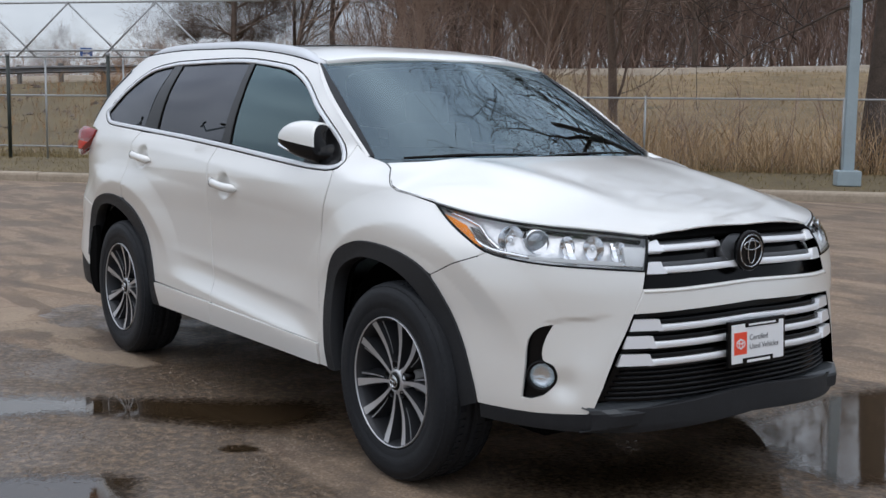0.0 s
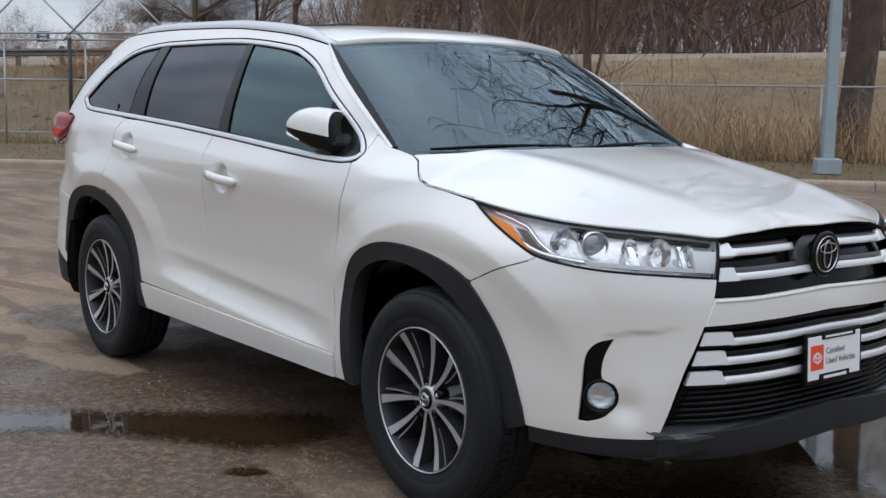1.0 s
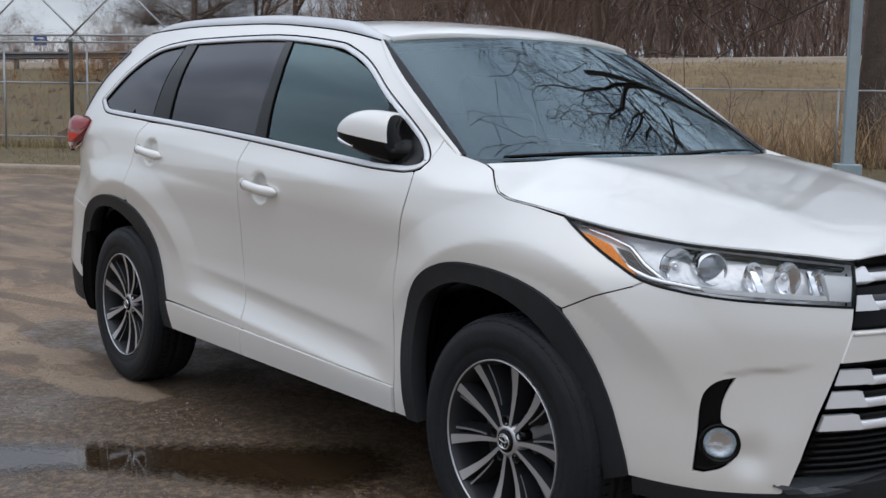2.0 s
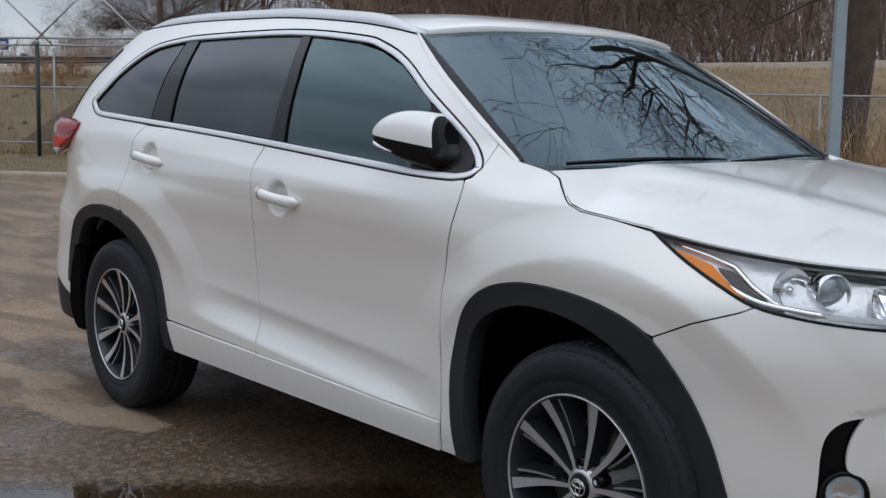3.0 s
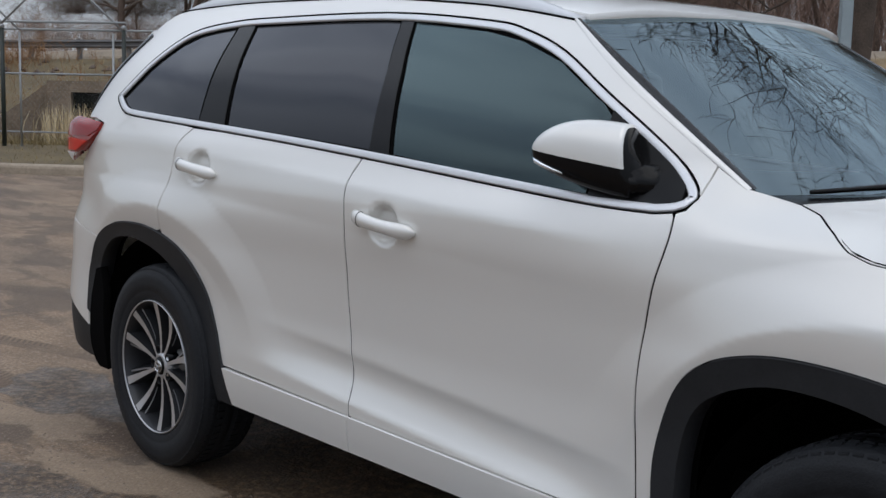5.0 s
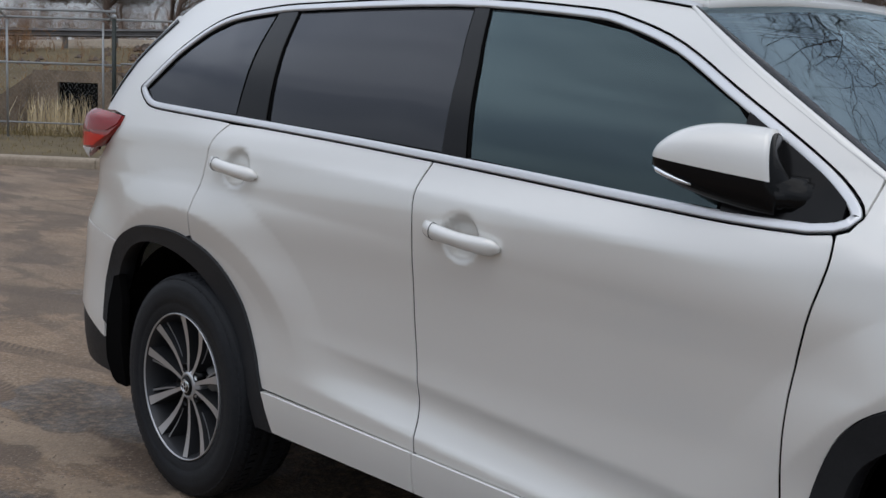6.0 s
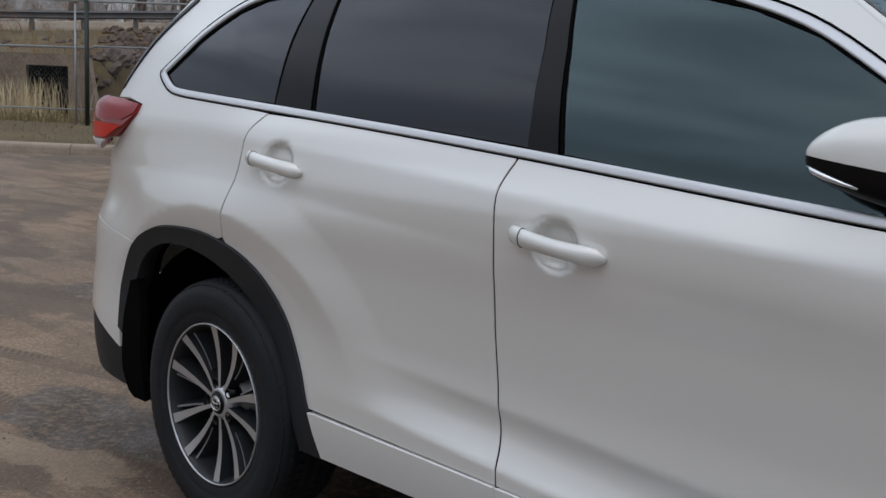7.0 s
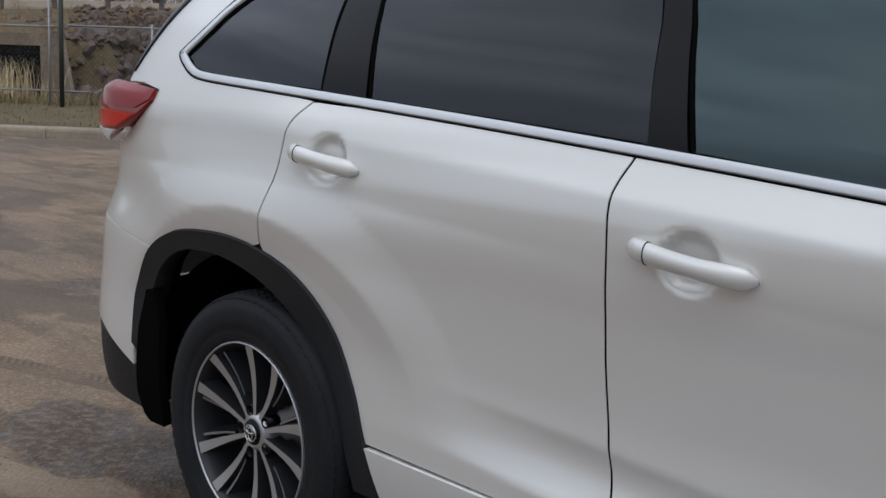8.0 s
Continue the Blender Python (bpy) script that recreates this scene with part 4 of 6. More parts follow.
    panel("lamp_bezel", [(1.655, 0.990), (1.690, 0.982), (1.722, 0.942), (1.775, 0.898), (1.730, 0.907), (1.712, 0.922)], skin, SMOKE, head_lamp, "smoked dark bezel", left=left, off=-0.012, lip=0.02)
    panel("lamp_brow", [(1.80, 1.004), (1.967, 0.991), (2.20, 0.963), (2.20, 0.957), (1.967, 0.986), (1.80, 1.001)], skin, BLACK, head_lamp, left=left, off=-0.015, lip=0.02)
    for (u, z, r) in ((1.882, 0.945, 0.038),):
        c, n = skin(u, z), Vector((0.90, -0.43, -0.02)).normalized()
        turn = n.to_track_quat("Z", "Y").to_matrix().to_4x4()
        for nm, prof, mt, lb in (("projector_ring", [(r * 1.14, -0.05), (r * 1.12, -0.006), (r * 1.06, -0.002), (r, -0.006), (r * 0.94, -0.02)], CHROME, "chrome lamp ring"), ("projector_lens", [(r * 0.95, -0.018), (r * 0.8, -0.014), (r * 0.5, -0.010), (r * 0.25, -0.009), (0.001, -0.008)], GLASS_GREY, "smoky projector lens")):
            bm = bmesh.new()
            lathe(bm, prof, 32, Matrix.Translation(c - n * 0.024) @ turn)
            for v in bm.verts:
                v.co = v.co * mirrored(left)
            bmesh.ops.recalc_face_normals(bm, faces=bm.faces[:])
            part(nm, bm, mt, head_lamp, lb, smooth=True)
    # reflector cups beside the projectors, and a white panel painting the inner end's reflection
    for u, z, r, squash in ((1.800, 0.946, 0.046, 1.15), (1.960, 0.932, 0.026, 1.5), (2.035, 0.928, 0.036, 1.25), (2.110, 0.918, 0.026, 1.4)):
        c, n = skin(u, z), Vector((0.80, -0.58, 0.05)).normalized()
        turn = n.to_track_quat("Z", "Y").to_matrix().to_4x4()
        bm = bmesh.new()
        lathe(bm, [(r, 0.0), (r * 0.96, -0.004), (r * 0.80, -0.016), (r * 0.5, -0.028), (r * 0.18, -0.032), (r * 0.16, -0.012), (0.001, -0.010)], 28, Matrix.Translation(c - n * 0.020) @ turn @ Matrix.Diagonal((1, squash, 1, 1)))
        for v in bm.verts:
            v.co = v.co * mirrored(left)
        bmesh.ops.recalc_face_normals(bm, faces=bm.faces[:])
        part("reflector_cup", bm, CHROME, head_lamp, "chrome reflector cup", smooth=True)
    # plain white in place of a bright reflection; the ledge below shares the white
    panel("white_lamp_panel", [(2.128, 0.940), (2.205, 0.935), (2.185, 0.872), (2.128, 0.876)], skin, PAPER, head_lamp, "white panel painted as the bright reflection at the inner end", left=left, off=-0.006, lip=0.02)
    panel("white_lamp_panel", [(1.840, 0.905), (1.985, 0.897), (2.120, 0.889), (2.120, 0.876), (1.985, 0.884), (1.850, 0.893)], skin, PAPER, head_lamp, "bright white lower ledge", left=left, off=-0.006, lip=0.02)
    panel("lamp_fin", [(1.955, 0.972), (1.968, 0.970), (1.985, 0.885), (1.966, 0.885)], skin, CHROME, head_lamp, left=left, off=-0.02, lip=0.03)
    panel("lamp_fin", [(2.095, 0.958), (2.107, 0.956), (2.112, 0.88), (2.098, 0.88)], skin, CHROME, head_lamp, left=left, off=-0.02, lip=0.03)
    # tail lamp
    tl = panel("tail_lamp", inset(tail_lamp, 0.003), lamp_skin, RED_DARK, suv, "red tail lamp with clear lower lens", left=left, off=0.002, lip=0.05, step=0.02)
    panel("upper_lens", [(-1.945, 1.246), (-1.955, 1.216), (-2.01, 1.190), (-2.12, 1.185), (-2.30, 1.182), (-2.30, 1.228), (-2.20, 1.249), (-2.06, 1.250)], lamp_skin, PINK, tl, "pale red upper lens", left=left, off=0.006, lip=0.01, step=0.02)
    panel("lower_lens", [(-2.015, 1.172), (-2.085, 1.133), (-2.30, 1.125), (-2.31, 1.176), (-2.12, 1.178)], lamp_skin, RED, tl, "bright red lower lens", left=left, off=0.006, lip=0.012, step=0.02)
    panel("reverse_lens", [(-2.092, 1.124), (-2.16, 1.090), (-2.30, 1.090), (-2.30, 1.119)], lamp_skin, PAPER, tl, "clear white lens", left=left, off=0.005, lip=0.012)
    strip("rear_glass_edge", [(-2.06, 1.60), (-2.12, 1.50), (-2.18, 1.38), (-2.21, 1.30)], skin, BLACK, suv, 0.046, 0.005, "black rear glass edge", left=left)
    # roof rail, and the strip between roof and side
    bm, rings = bmesh.new(), []
    for x, z in [q for q in roof_edge if q[0] > -1.86]:
        low = skin(x, z)
        k = min(1, (0.345 - x) * 4, (x + 1.87) * 4)
        rings.append([bm.verts.new((low + Vector((0, dy, dz * (0.25 + 0.75 * k)))) * mirrored(left)) for dy, dz in ((0.006, -0.012), (0.003, 0.004), (0.012, 0.024), (0.026, 0.036), (0.044, 0.040), (0.062, 0.034), (0.070, 0.018), (0.072, -0.02))])
    for a, b in zip(rings, rings[1:]):
        for j in range(7):
            bm.faces.new((a[j], a[j + 1], b[j + 1], b[j]))
    bm.faces.new(rings[0])
    bm.faces.new(rings[-1])
    bmesh.ops.recalc_face_normals(bm, faces=bm.faces[:])
    part("roof_rail", bm, RAIL, suv, "silver roof rail", smooth=True)
    strip("roof_ditch", [(u, z) for u, z in roof_edge], skin, DARK, suv, 0.006, 0.003, left=left)
    # pillar beside the windscreen
    bm, rows = bmesh.new(), []
    for k in range(13):
        z = 1.195 + 0.39 * k / 12
        u = 0.985 - 0.642 * (k / 12) ** 0.97
        p, q = skin(u, z), screen(-(0.768 - 0.12 * (z - 1.188) / 0.395) + 0.012, z)
        rows.append([bm.verts.new(v * mirrored(left)) for v in (p + Vector((-0.012, 0.010, -0.002)), p + Vector((-0.001, -0.001, 0.001)), p.lerp(q, 0.42) + Vector((0.004, -0.003, 0.004)), p.lerp(q, 0.74) + Vector((0.005, -0.002, 0.004)), q + Vector((0.004, 0, 0.002)))])
    for a, b in zip(rows, rows[1:]):
        for j in range(4):
            bm.faces.new((a[j], a[j + 1], b[j + 1], b[j])).material_index = 1 if j >= 2 else 0
    bmesh.ops.recalc_face_normals(bm, faces=bm.faces[:])
    part("windscreen_pillar", bm, WHITE, suv, "white pillar with a black glass edge", smooth=True).data.materials.append(BLACK)

shell_low = [(-2.30, 0.30), (-1.96, 0.35)] + arch_rear_in[1:] + [(0.94, 0.335)] + arch_front_in[1:] + [(2.0, 0.36), (2.70, 0.36), (2.70, 0.97), (2.22, 0.93), (1.52, 1.01), (1.30, 1.04), (1.10, 1.10), (0.86, 1.09)] + [(u, z - 0.03) for u, z in belt[::-1]] + [(-1.95, 1.27), (-2.3, 1.23)]
for left in (False, True):
    panel("inner_shell", shell_low, skin, DARK, suv, "dark inner structure", off=-0.075, lip=0, left=left, step=0.1)

rim_xy = []
for (u0, z0), (u1, z1) in zip(bonnet_line, bonnet_line[1:]):
    rim_xy += [(p.x, p.y) for p in (skin(u0 + (u1 - u0) * k / 4, z0 + (z1 - z0) * k / 4) for k in range(4))]
rim_xy.append((bonnet_rim[-1].x, bonnet_rim[-1].y))
panel("bonnet", inset(rim_xy + [(2.225, -0.30), (2.243, 0.0), (2.225, 0.30)] + [(x, -y) for x, y in rim_xy[::-1]] + [(1.17, 0.62), (1.225, 0.45), (1.26, 0.22), (1.268, 0.0), (1.26, -0.22), (1.225, -0.45), (1.17, -0.62)], GAP * 0.7), bonnet, WHITE, suv, step=0.04, lip=0.006)
roof_ob = panel("roof_panel", [(0.362, -0.615), (0.392, -0.53), (0.418, -0.43), (0.452, -0.25), (0.466, 0), (0.452, 0.25), (0.418, 0.43), (0.392, 0.53), (0.362, 0.615), (-0.3, 0.585), (-1.0, 0.568), (-1.95, 0.568), (-2.18, 0.53), (-2.22, 0), (-2.18, -0.53), (-1.95, -0.568), (-1.0, -0.568), (-0.3, -0.585)], roof, WHITE, suv, lip=0.022)
panel("sunroof", [(-0.16, -0.40), (-0.13, 0), (-0.16, 0.40), (-0.66, 0.40), (-0.66, -0.40)], roof, BLACK, roof_ob, "dark glass sunroof", off=0.004)
panel("windscreen", [(-0.765, 1.185), (0.765, 1.185), (0.645, 1.584), (0.45, 1.606), (0.2, 1.620), (-0.2, 1.620), (-0.45, 1.606), (-0.645, 1.584)], screen, WINDSCREEN, suv, "tinted laminated windscreen", lip=0)
glass_edge = [(-0.763, 1.182), (0.763, 1.182), (0.645, 1.582), (0.45, 1.604), (0.2, 1.618), (-0.2, 1.618), (-0.45, 1.604), (-0.645, 1.582)]
clear_edge = [(-0.728, 1.238), (-0.60, 1.234), (0, 1.228), (0.60, 1.234), (0.728, 1.238), (0.628, 1.565), (0.43, 1.588), (0.2, 1.600), (-0.2, 1.600), (-0.43, 1.588), (-0.628, 1.565)]
panel("windscreen_frit", glass_edge, screen, DARK, suv, "black glass border", off=-0.004, lip=0, hole=clear_edge)


def cowl(y, k):
    a, b = bonnet(1.275 - 0.16 * (abs(y) / 0.76) ** 2.4, y) - Vector((0, 0, 0.012)), screen(y, 1.185)
    return a + (b - a) * k


panel("cowl", [(-0.76, 0.0), (0.76, 0.0), (0.76, 1.0), (-0.76, 1.0)], cowl, BLACK, suv, "black plastic cowl", lip=0, step=0.1)
for y0, y1 in ((-0.66, -0.06), (-0.05, 0.60)):
    bm = bmesh.new()
    pts = [screen(y0 + (y1 - y0) * k / 10, 1.184 + 0.012 * math.sin(k / 10 * 2.4)) + Vector((0.014, 0, 0.008)) for k in range(11)]
    tube(bm, pts, [0.005, 0.006, 0.006, 0.007, 0.008, 0.007, 0.006, 0.005, 0.005, 0.004, 0.003], 6)
    part("wiper", bm, BLACK, suv, "black wiper blade", smooth=True)
for left in (False, True):
    panel("tailgate_half", [(-2.99, 0.86), (-2.36, 0.86), (-2.34, 1.25), (-2.27, 1.40), (-2.1, 1.62), (-3.0, 1.64)], skin, WHITE, suv, left=left)

# nose: grilles, bars, badge, plate
upper_grille = [(2.178, 0.802), (2.222, 0.955), (2.25, 0.974), (2.49, 0.984), (NOSE, 0.988)]
lower_grille = [(2.025, 0.40), (2.058, 0.47), (2.146, 0.714), (2.35, 0.722), (NOSE, 0.728)]
grille_up = panel("upper_grille", upper_grille + other(upper_grille)[1:], skin, BLACK, suv, "black grille with silver bars", off=-0.045, lip=-0.045)
grille_low = panel("lower_grille", lower_grille + other(lower_grille)[1:], skin, BLACK, suv, "black lower grille with silver bars", off=-0.055, lip=-0.055)
for holder, z, u_bar, u_end, zl, zh in ((grille_up, 0.934, 2.262, 2.212, 0.922, 0.958), (grille_up, 0.860, 2.258, 2.194, 0.848, 0.888), (grille_low, 0.668, 2.236, 2.130, 0.660, 0.698), (grille_low, 0.611, 2.213, 2.110, 0.602, 0.642), (grille_low, 0.553, 2.205, 2.096, 0.544, 0.582)):
    if z == 0.934:
        lines = [[(u_bar + (2.565 - u_bar) * k / 6, z + 0.004 * k / 6) for k in range(7)]]
        lines.append(other(lines[0]))
    else:
        half = [(u_bar + (NOSE - u_bar) * k / 8, z + 0.006 * k / 8) for k in range(9)]
        lines = [half + other(half)[1:]]
    for ln in lines:
        strip("grille_bar", ln, skin, SILVER, holder, 0.023, 0.006, "satin silver bar", off=-0.010)
        strip("bar_shelf", [(u, w + 0.019) for u, w in ln], skin, GUN if holder is grille_up else BLACK, holder, 0.020, 0.004, off=-0.022)
    for s in (0, 1):
        blk = [(u_end, zl), (u_bar + 0.016, zl), (u_bar + 0.006, zl + 0.014), (u_bar - 0.004, zh), (u_end + 0.012, zh)]
        panel("bar_end", other(blk) if s else blk, skin, SILVER, holder, "satin silver block", off=-0.002, lip=0.03)
for k in range(7):
    half = [(2.07 + 0.01 * k + (NOSE - 2.07 - 0.01 * k) * i / 6, 0.432 + 0.017 * k) for i in range(7)]
    strip("mesh_bar", half + other(half)[1:], skin, PLASTIC, grille_low, 0.006, 0.006, off=-0.04)
bar_low = [(2.176, 0.799), (2.30, 0.800), (2.56, 0.806), (NOSE, 0.808)]
bar_under = [(2.143, 0.718), (2.35, 0.726), (NOSE, 0.732)]
panel("nose_crossbar", bar_low + other(bar_low)[1:] + (bar_under + other(bar_under)[1:])[::-1], skin, WHITE, suv, off=0.006, lip=0.04)
strip("crossbar_lip", [(u, z - 0.008) for u, z in bar_low + other(bar_low)[1:]], skin, WHITE, suv, 0.011, 0.005, off=0.005)
lip_line = [(2.03, 0.40), (2.17, 0.40), (2.56, 0.425), (NOSE, 0.43)]
lip_under = [(1.70, 0.335), (2.0, 0.322), (2.17, 0.320), (2.56, 0.335), (NOSE, 0.34)]
lip_start = [(1.70, 0.378), (2.0, 0.380)]
panel("bumper_lip", lip_start + lip_line + other(lip_start + lip_line)[1:] + (lip_under + other(lip_under)[1:])[::-1], skin, PLASTIC, suv, "grey plastic lower lip", off=0.001, lip=0.05)
# the lip's shelf runs straight across and breaks back sharply at both corners
shelf_plan = [(2.125, 0.640, 0.366), (2.150, 0.655, 0.374), (2.178, 0.645, 0.380), (2.218, 0.608, 0.385), (2.244, 0.572, 0.388), (2.268, 0.45, 0.392), (2.285, 0.25, 0.397), (2.292, 0.0, 0.399)]
shelf_plan += [(x, -y, z) for x, y, z in shelf_plan[-2::-1]]
bm, rings = bmesh.new(), []
for i, (x, y, z) in enumerate(shelf_plan):
    a, b = Vector(shelf_plan[max(i - 1, 0)]), Vector(shelf_plan[min(i + 1, len(shelf_plan) - 1)])
    back = Vector((-abs(b.y - a.y), (b.x - a.x) * (1 if a.y > b.y else -1), 0)).normalized()
    thin, deep = (0.35, 0.3) if i in (0, len(shelf_plan) - 1) else (1.0, 0.45) if i in (1, 2, len(shelf_plan) - 2, len(shelf_plan) - 3) else (1.0, 1.0)
    rings.append([bm.verts.new(Vector((x, y, z)) + back * d * deep + Vector((0, 0, h * thin))) for d, h in ((0.090, 0.026), (0.030, 0.016), (0.006, 0.004), (0.0, -0.004), (0.004, -0.040), (0.012, -0.050), (0.10, -0.058))])
for a, b in zip(rings, rings[1:]):
    for j in range(6):
        bm.faces.new((a[j], a[j + 1], b[j + 1], b[j])).material_index = 1 if j < 2 else 0
bmesh.ops.recalc_face_normals(bm, faces=bm.faces[:])
part("lip_shelf", bm, PLASTIC, suv, "grey plastic shelf of the lower lip").data.materials.append(SHELF)
bm = bmesh.new()
box(bm, -2.2, 1.95, -0.66, 0.66, 0.25, 0.34, 0.03)
part("underbody", bm, DARK, suv)

badge_c = skin(NOSE, 0.905) + Vector((0.020, 0, 0))
badge_m = Matrix.Translation(badge_c) @ pose(0, 0, 0, 90, 0, 90) @ Matrix.Scale(1.22, 4)
for nm, prof, mt, lb in (("badge_base", [(0.03, -0.05), (0.03, -0.008), (0.059, -0.006), (0.059, 0.006), (0.055, 0.009), (0.050, 0.008), (0.001, 0.009)], BLACK, "black badge disc"), ("badge_rim", [(0.0475, 0.005), (0.0475, 0.010), (0.0462, 0.011), (0.0445, 0.010), (0.0445, 0.005)], DARK_CHROME, "dark chrome badge ring")):
    bm = bmesh.new()
    lathe(bm, prof, 40, badge_m)
    bmesh.ops.recalc_face_normals(bm, faces=bm.faces[:])
    badge = part(nm, bm, mt, grille_up, lb, smooth=True)
for a, b, up in ((0.016, 0.036, 0.0), (0.034, 0.013, 0.016)):
    bm = bmesh.new()
    tube(bm, [badge_m @ Vector((a * math.cos(q), up + b * math.sin(q), 0.0105)) for q in (2 * math.pi * k / 32 for k in range(33))], 0.0026, 6, caps=False)
    part("badge_ring", bm, DARK_CHROME, badge, smooth=True)
panel("badge_surround", [(NOSE + 0.125 * math.cos(q) * (1 - 0.35 * abs(math.sin(q)) ** 3), 0.910 + 0.062 * math.sin(q)) for q in (2 * math.pi * k / 32 for k in range(32))], skin, GUN, grille_up, "grey badge surround", off=-0.010, lip=0.03)
hood_top, hood_low = [(2.222, 0.952), (2.234, 0.962), (2.252, 0.972), (2.49, 0.984), (NOSE, 0.988)], [(2.255, 0.960), (2.49, 0.964), (NOSE, 0.966)]
# near-black strip paints the gap and shadow below the bonnet's edge
panel("grille_shade", hood_top + other(hood_top)[1:] + (hood_low + other(hood_low)[1:])[::-1], skin, DARK, grille_up, "black strip painting the gap and shade over the bars", off=0.004, lip=0.03)
brow = [(2.240, 0.968)] + [(u, z - 0.002) for u, z in upper_grille[2:]]
strip("grille_brow", brow + other(brow)[1:], skin, BLACK, grille_up, 0.024, 0.004, "black strip under the bonnet edge", off=-0.006)

plate_m = pose(2.322, -0.006, 0.590, 90, 0, 90) @ pose(0, 0, 0, -3, 0, 0) @ Matrix.Scale(0.92, 4)
plate = new("dealer_plate")
plate.parent = grille_low


def plate_box(name, x0, x1, y0, y1, z0, z1, mat, label="", bevel=0.002):
    bm = bmesh.new()
    box(bm, x0, x1, y0, y1, z0, z1, bevel)
    bm.transform(plate_m)
    return part(name, bm, mat, plate, label)


def words(text, size, x, y, mat):
    cu = bpy.data.curves.new("letters", "FONT")
    cu.body, cu.size, cu.extrude = text, size, 0.0004
    ob = bpy.data.objects.new("letters", cu)
    scene.collection.objects.link(ob)
    bpy.context.view_layer.update()
    me = bpy.data.meshes.new_from_object(ob.evaluated_get(bpy.context.evaluated_depsgraph_get()))
    bpy.data.objects.remove(ob)
    me.materials.clear()
    me.transform(plate_m @ Matrix.Translation((x, y, 0.0068)))
    put("letters", me, mat, plate, "grey printed lettering")


plate_box("plate_frame", -0.164, 0.164, -0.088, 0.088, -0.014, 0.0025, BLACK, "black plate frame", 0.004)
plate_box("plate_face", -0.150, 0.150, -0.074, 0.074, 0.0, 0.0055, PAPER, "white plate face")
plate_box("frame_top", -0.075, 0.118, 0.060, 0.080, 0.0, 0.009, BLACK, "black frame edge", 0.003)
plate_box("frame_foot", -0.090, 0.085, -0.080, -0.056, 0.0, 0.009, BLACK, "black frame edge", 0.003)
plate_box("print_bar", -0.060, 0.098, 0.0665, 0.0735, 0.008, 0.0096, PAPER, "pale lettering bar", 0)
plate_box("print_bar", -0.068, 0.064, -0.0735, -0.0635, 0.008, 0.0096, PAPER, "pale lettering bar", 0)
plate_box("print_block", -0.138, -0.066, -0.040, 0.044, 0.004, 0.0066, ORANGE_RED, "orange-red printed block", 0)
words("Certified", 0.030, -0.052, 0.010, PRINT)
words("Used Vehicles", 0.030, -0.052, -0.024, PRINT)
for a, b, up in ((0.009, 0.019, 0.0), (0.020, 0.007, 0.008), (0.023, 0.016, 0.0)):
    bm = bmesh.new()
    tube(bm, [plate_m @ Vector((-0.102 + a * math.cos(q), up + b * math.sin(q), 0.0070)) for q in (2 * math.pi * k / 24 for k in range(25))], 0.0018, 5, caps=False)
    part("print_ring", bm, PAPER, plate, smooth=True)


# ---- cabin ----
def cushion(name, x0, x1, y0, y1, z0, z1, parent, lean=0.0, round_by=0.05):
    bm = bmesh.new()
    box(bm, x0, x1, y0, y1, z0, z1, round_by)
    bmesh.ops.rotate(bm, verts=bm.verts[:], cent=(x0, 0, z0), matrix=Matrix.Rotation(radians(-lean), 3, "Y"))
    return part(name, bm, CLOTH, parent, smooth=True)


for y in (-0.38, 0.38):
    seat = new("front_seat")
    seat.parent = suv
    cushion("cushion", -0.15, 0.38, y - 0.26, y + 0.26, 0.60, 0.76, seat)
    cushion("backrest", -0.16, -0.02, y - 0.25, y + 0.25, 0.72, 1.32, seat, 18)
    cushion("headrest", -0.33, -0.23, y - 0.13, y + 0.13, 1.30, 1.48, seat, 8, 0.04)
seat = new("rear_bench")
seat.parent = suv
cushion("cushion", -1.05, -0.55, -0.62, 0.62, 0.62, 0.78, seat)
cushion("backrest", -1.10, -0.95, -0.62, 0.62, 0.74, 1.28, seat, 20)
for y in (-0.42, 0.42):
    cushion("headrest", -1.32, -1.22, y - 0.13, y + 0.13, 1.30, 1.46, seat, 8, 0.04)
bm = bmesh.new()
for x0, x1, z0, z1 in ((0.72, 1.12, 0.75, 1.08), (0.84, 1.15, 1.03, 1.13)):
    box(bm, x0, x1, -0.66, 0.66, z0, z1, 0.05)
part("dashboard", bm, DASH, suv, "black dashboard", smooth=True)
bm = bmesh.new()
tube(bm, [Vector((0.62, 0.38, 1.02)) + Vector((0.19 * math.sin(q) * 0.42, 0.19 * math.cos(q), 0.19 * math.sin(q) * 0.9)) for q in (2 * math.pi * k / 32 for k in range(33))], 0.015, 8, caps=False)
box(bm, 0.63, 0.70, 0.32, 0.44, 0.97, 1.06, 0.02)
part("steering_wheel", bm, DASH, suv, "black steering wheel", smooth=True)
bm = bmesh.new()
box(bm, -2.2, 1.2, -0.72, 0.72, 0.50, 0.56)
part("cabin_floor", bm, DARK, suv)
bm = bmesh.new()
tube(bm, [(-0.275, -0.58, 1.60), (-0.235, -0.66, 1.42), (-0.175, -0.735, 1.20), (-0.15, -0.76, 0.9)], 0.030, 8)
part("pillar_trim", bm, BELT, suv, "light grey inner pillar trim", smooth=True)
bm = bmesh.new()
box(bm, 0.36, 0.40, -0.12, 0.12, 1.50, 1.57, 0.015)
part("inside_mirror", bm, BLACK, suv)


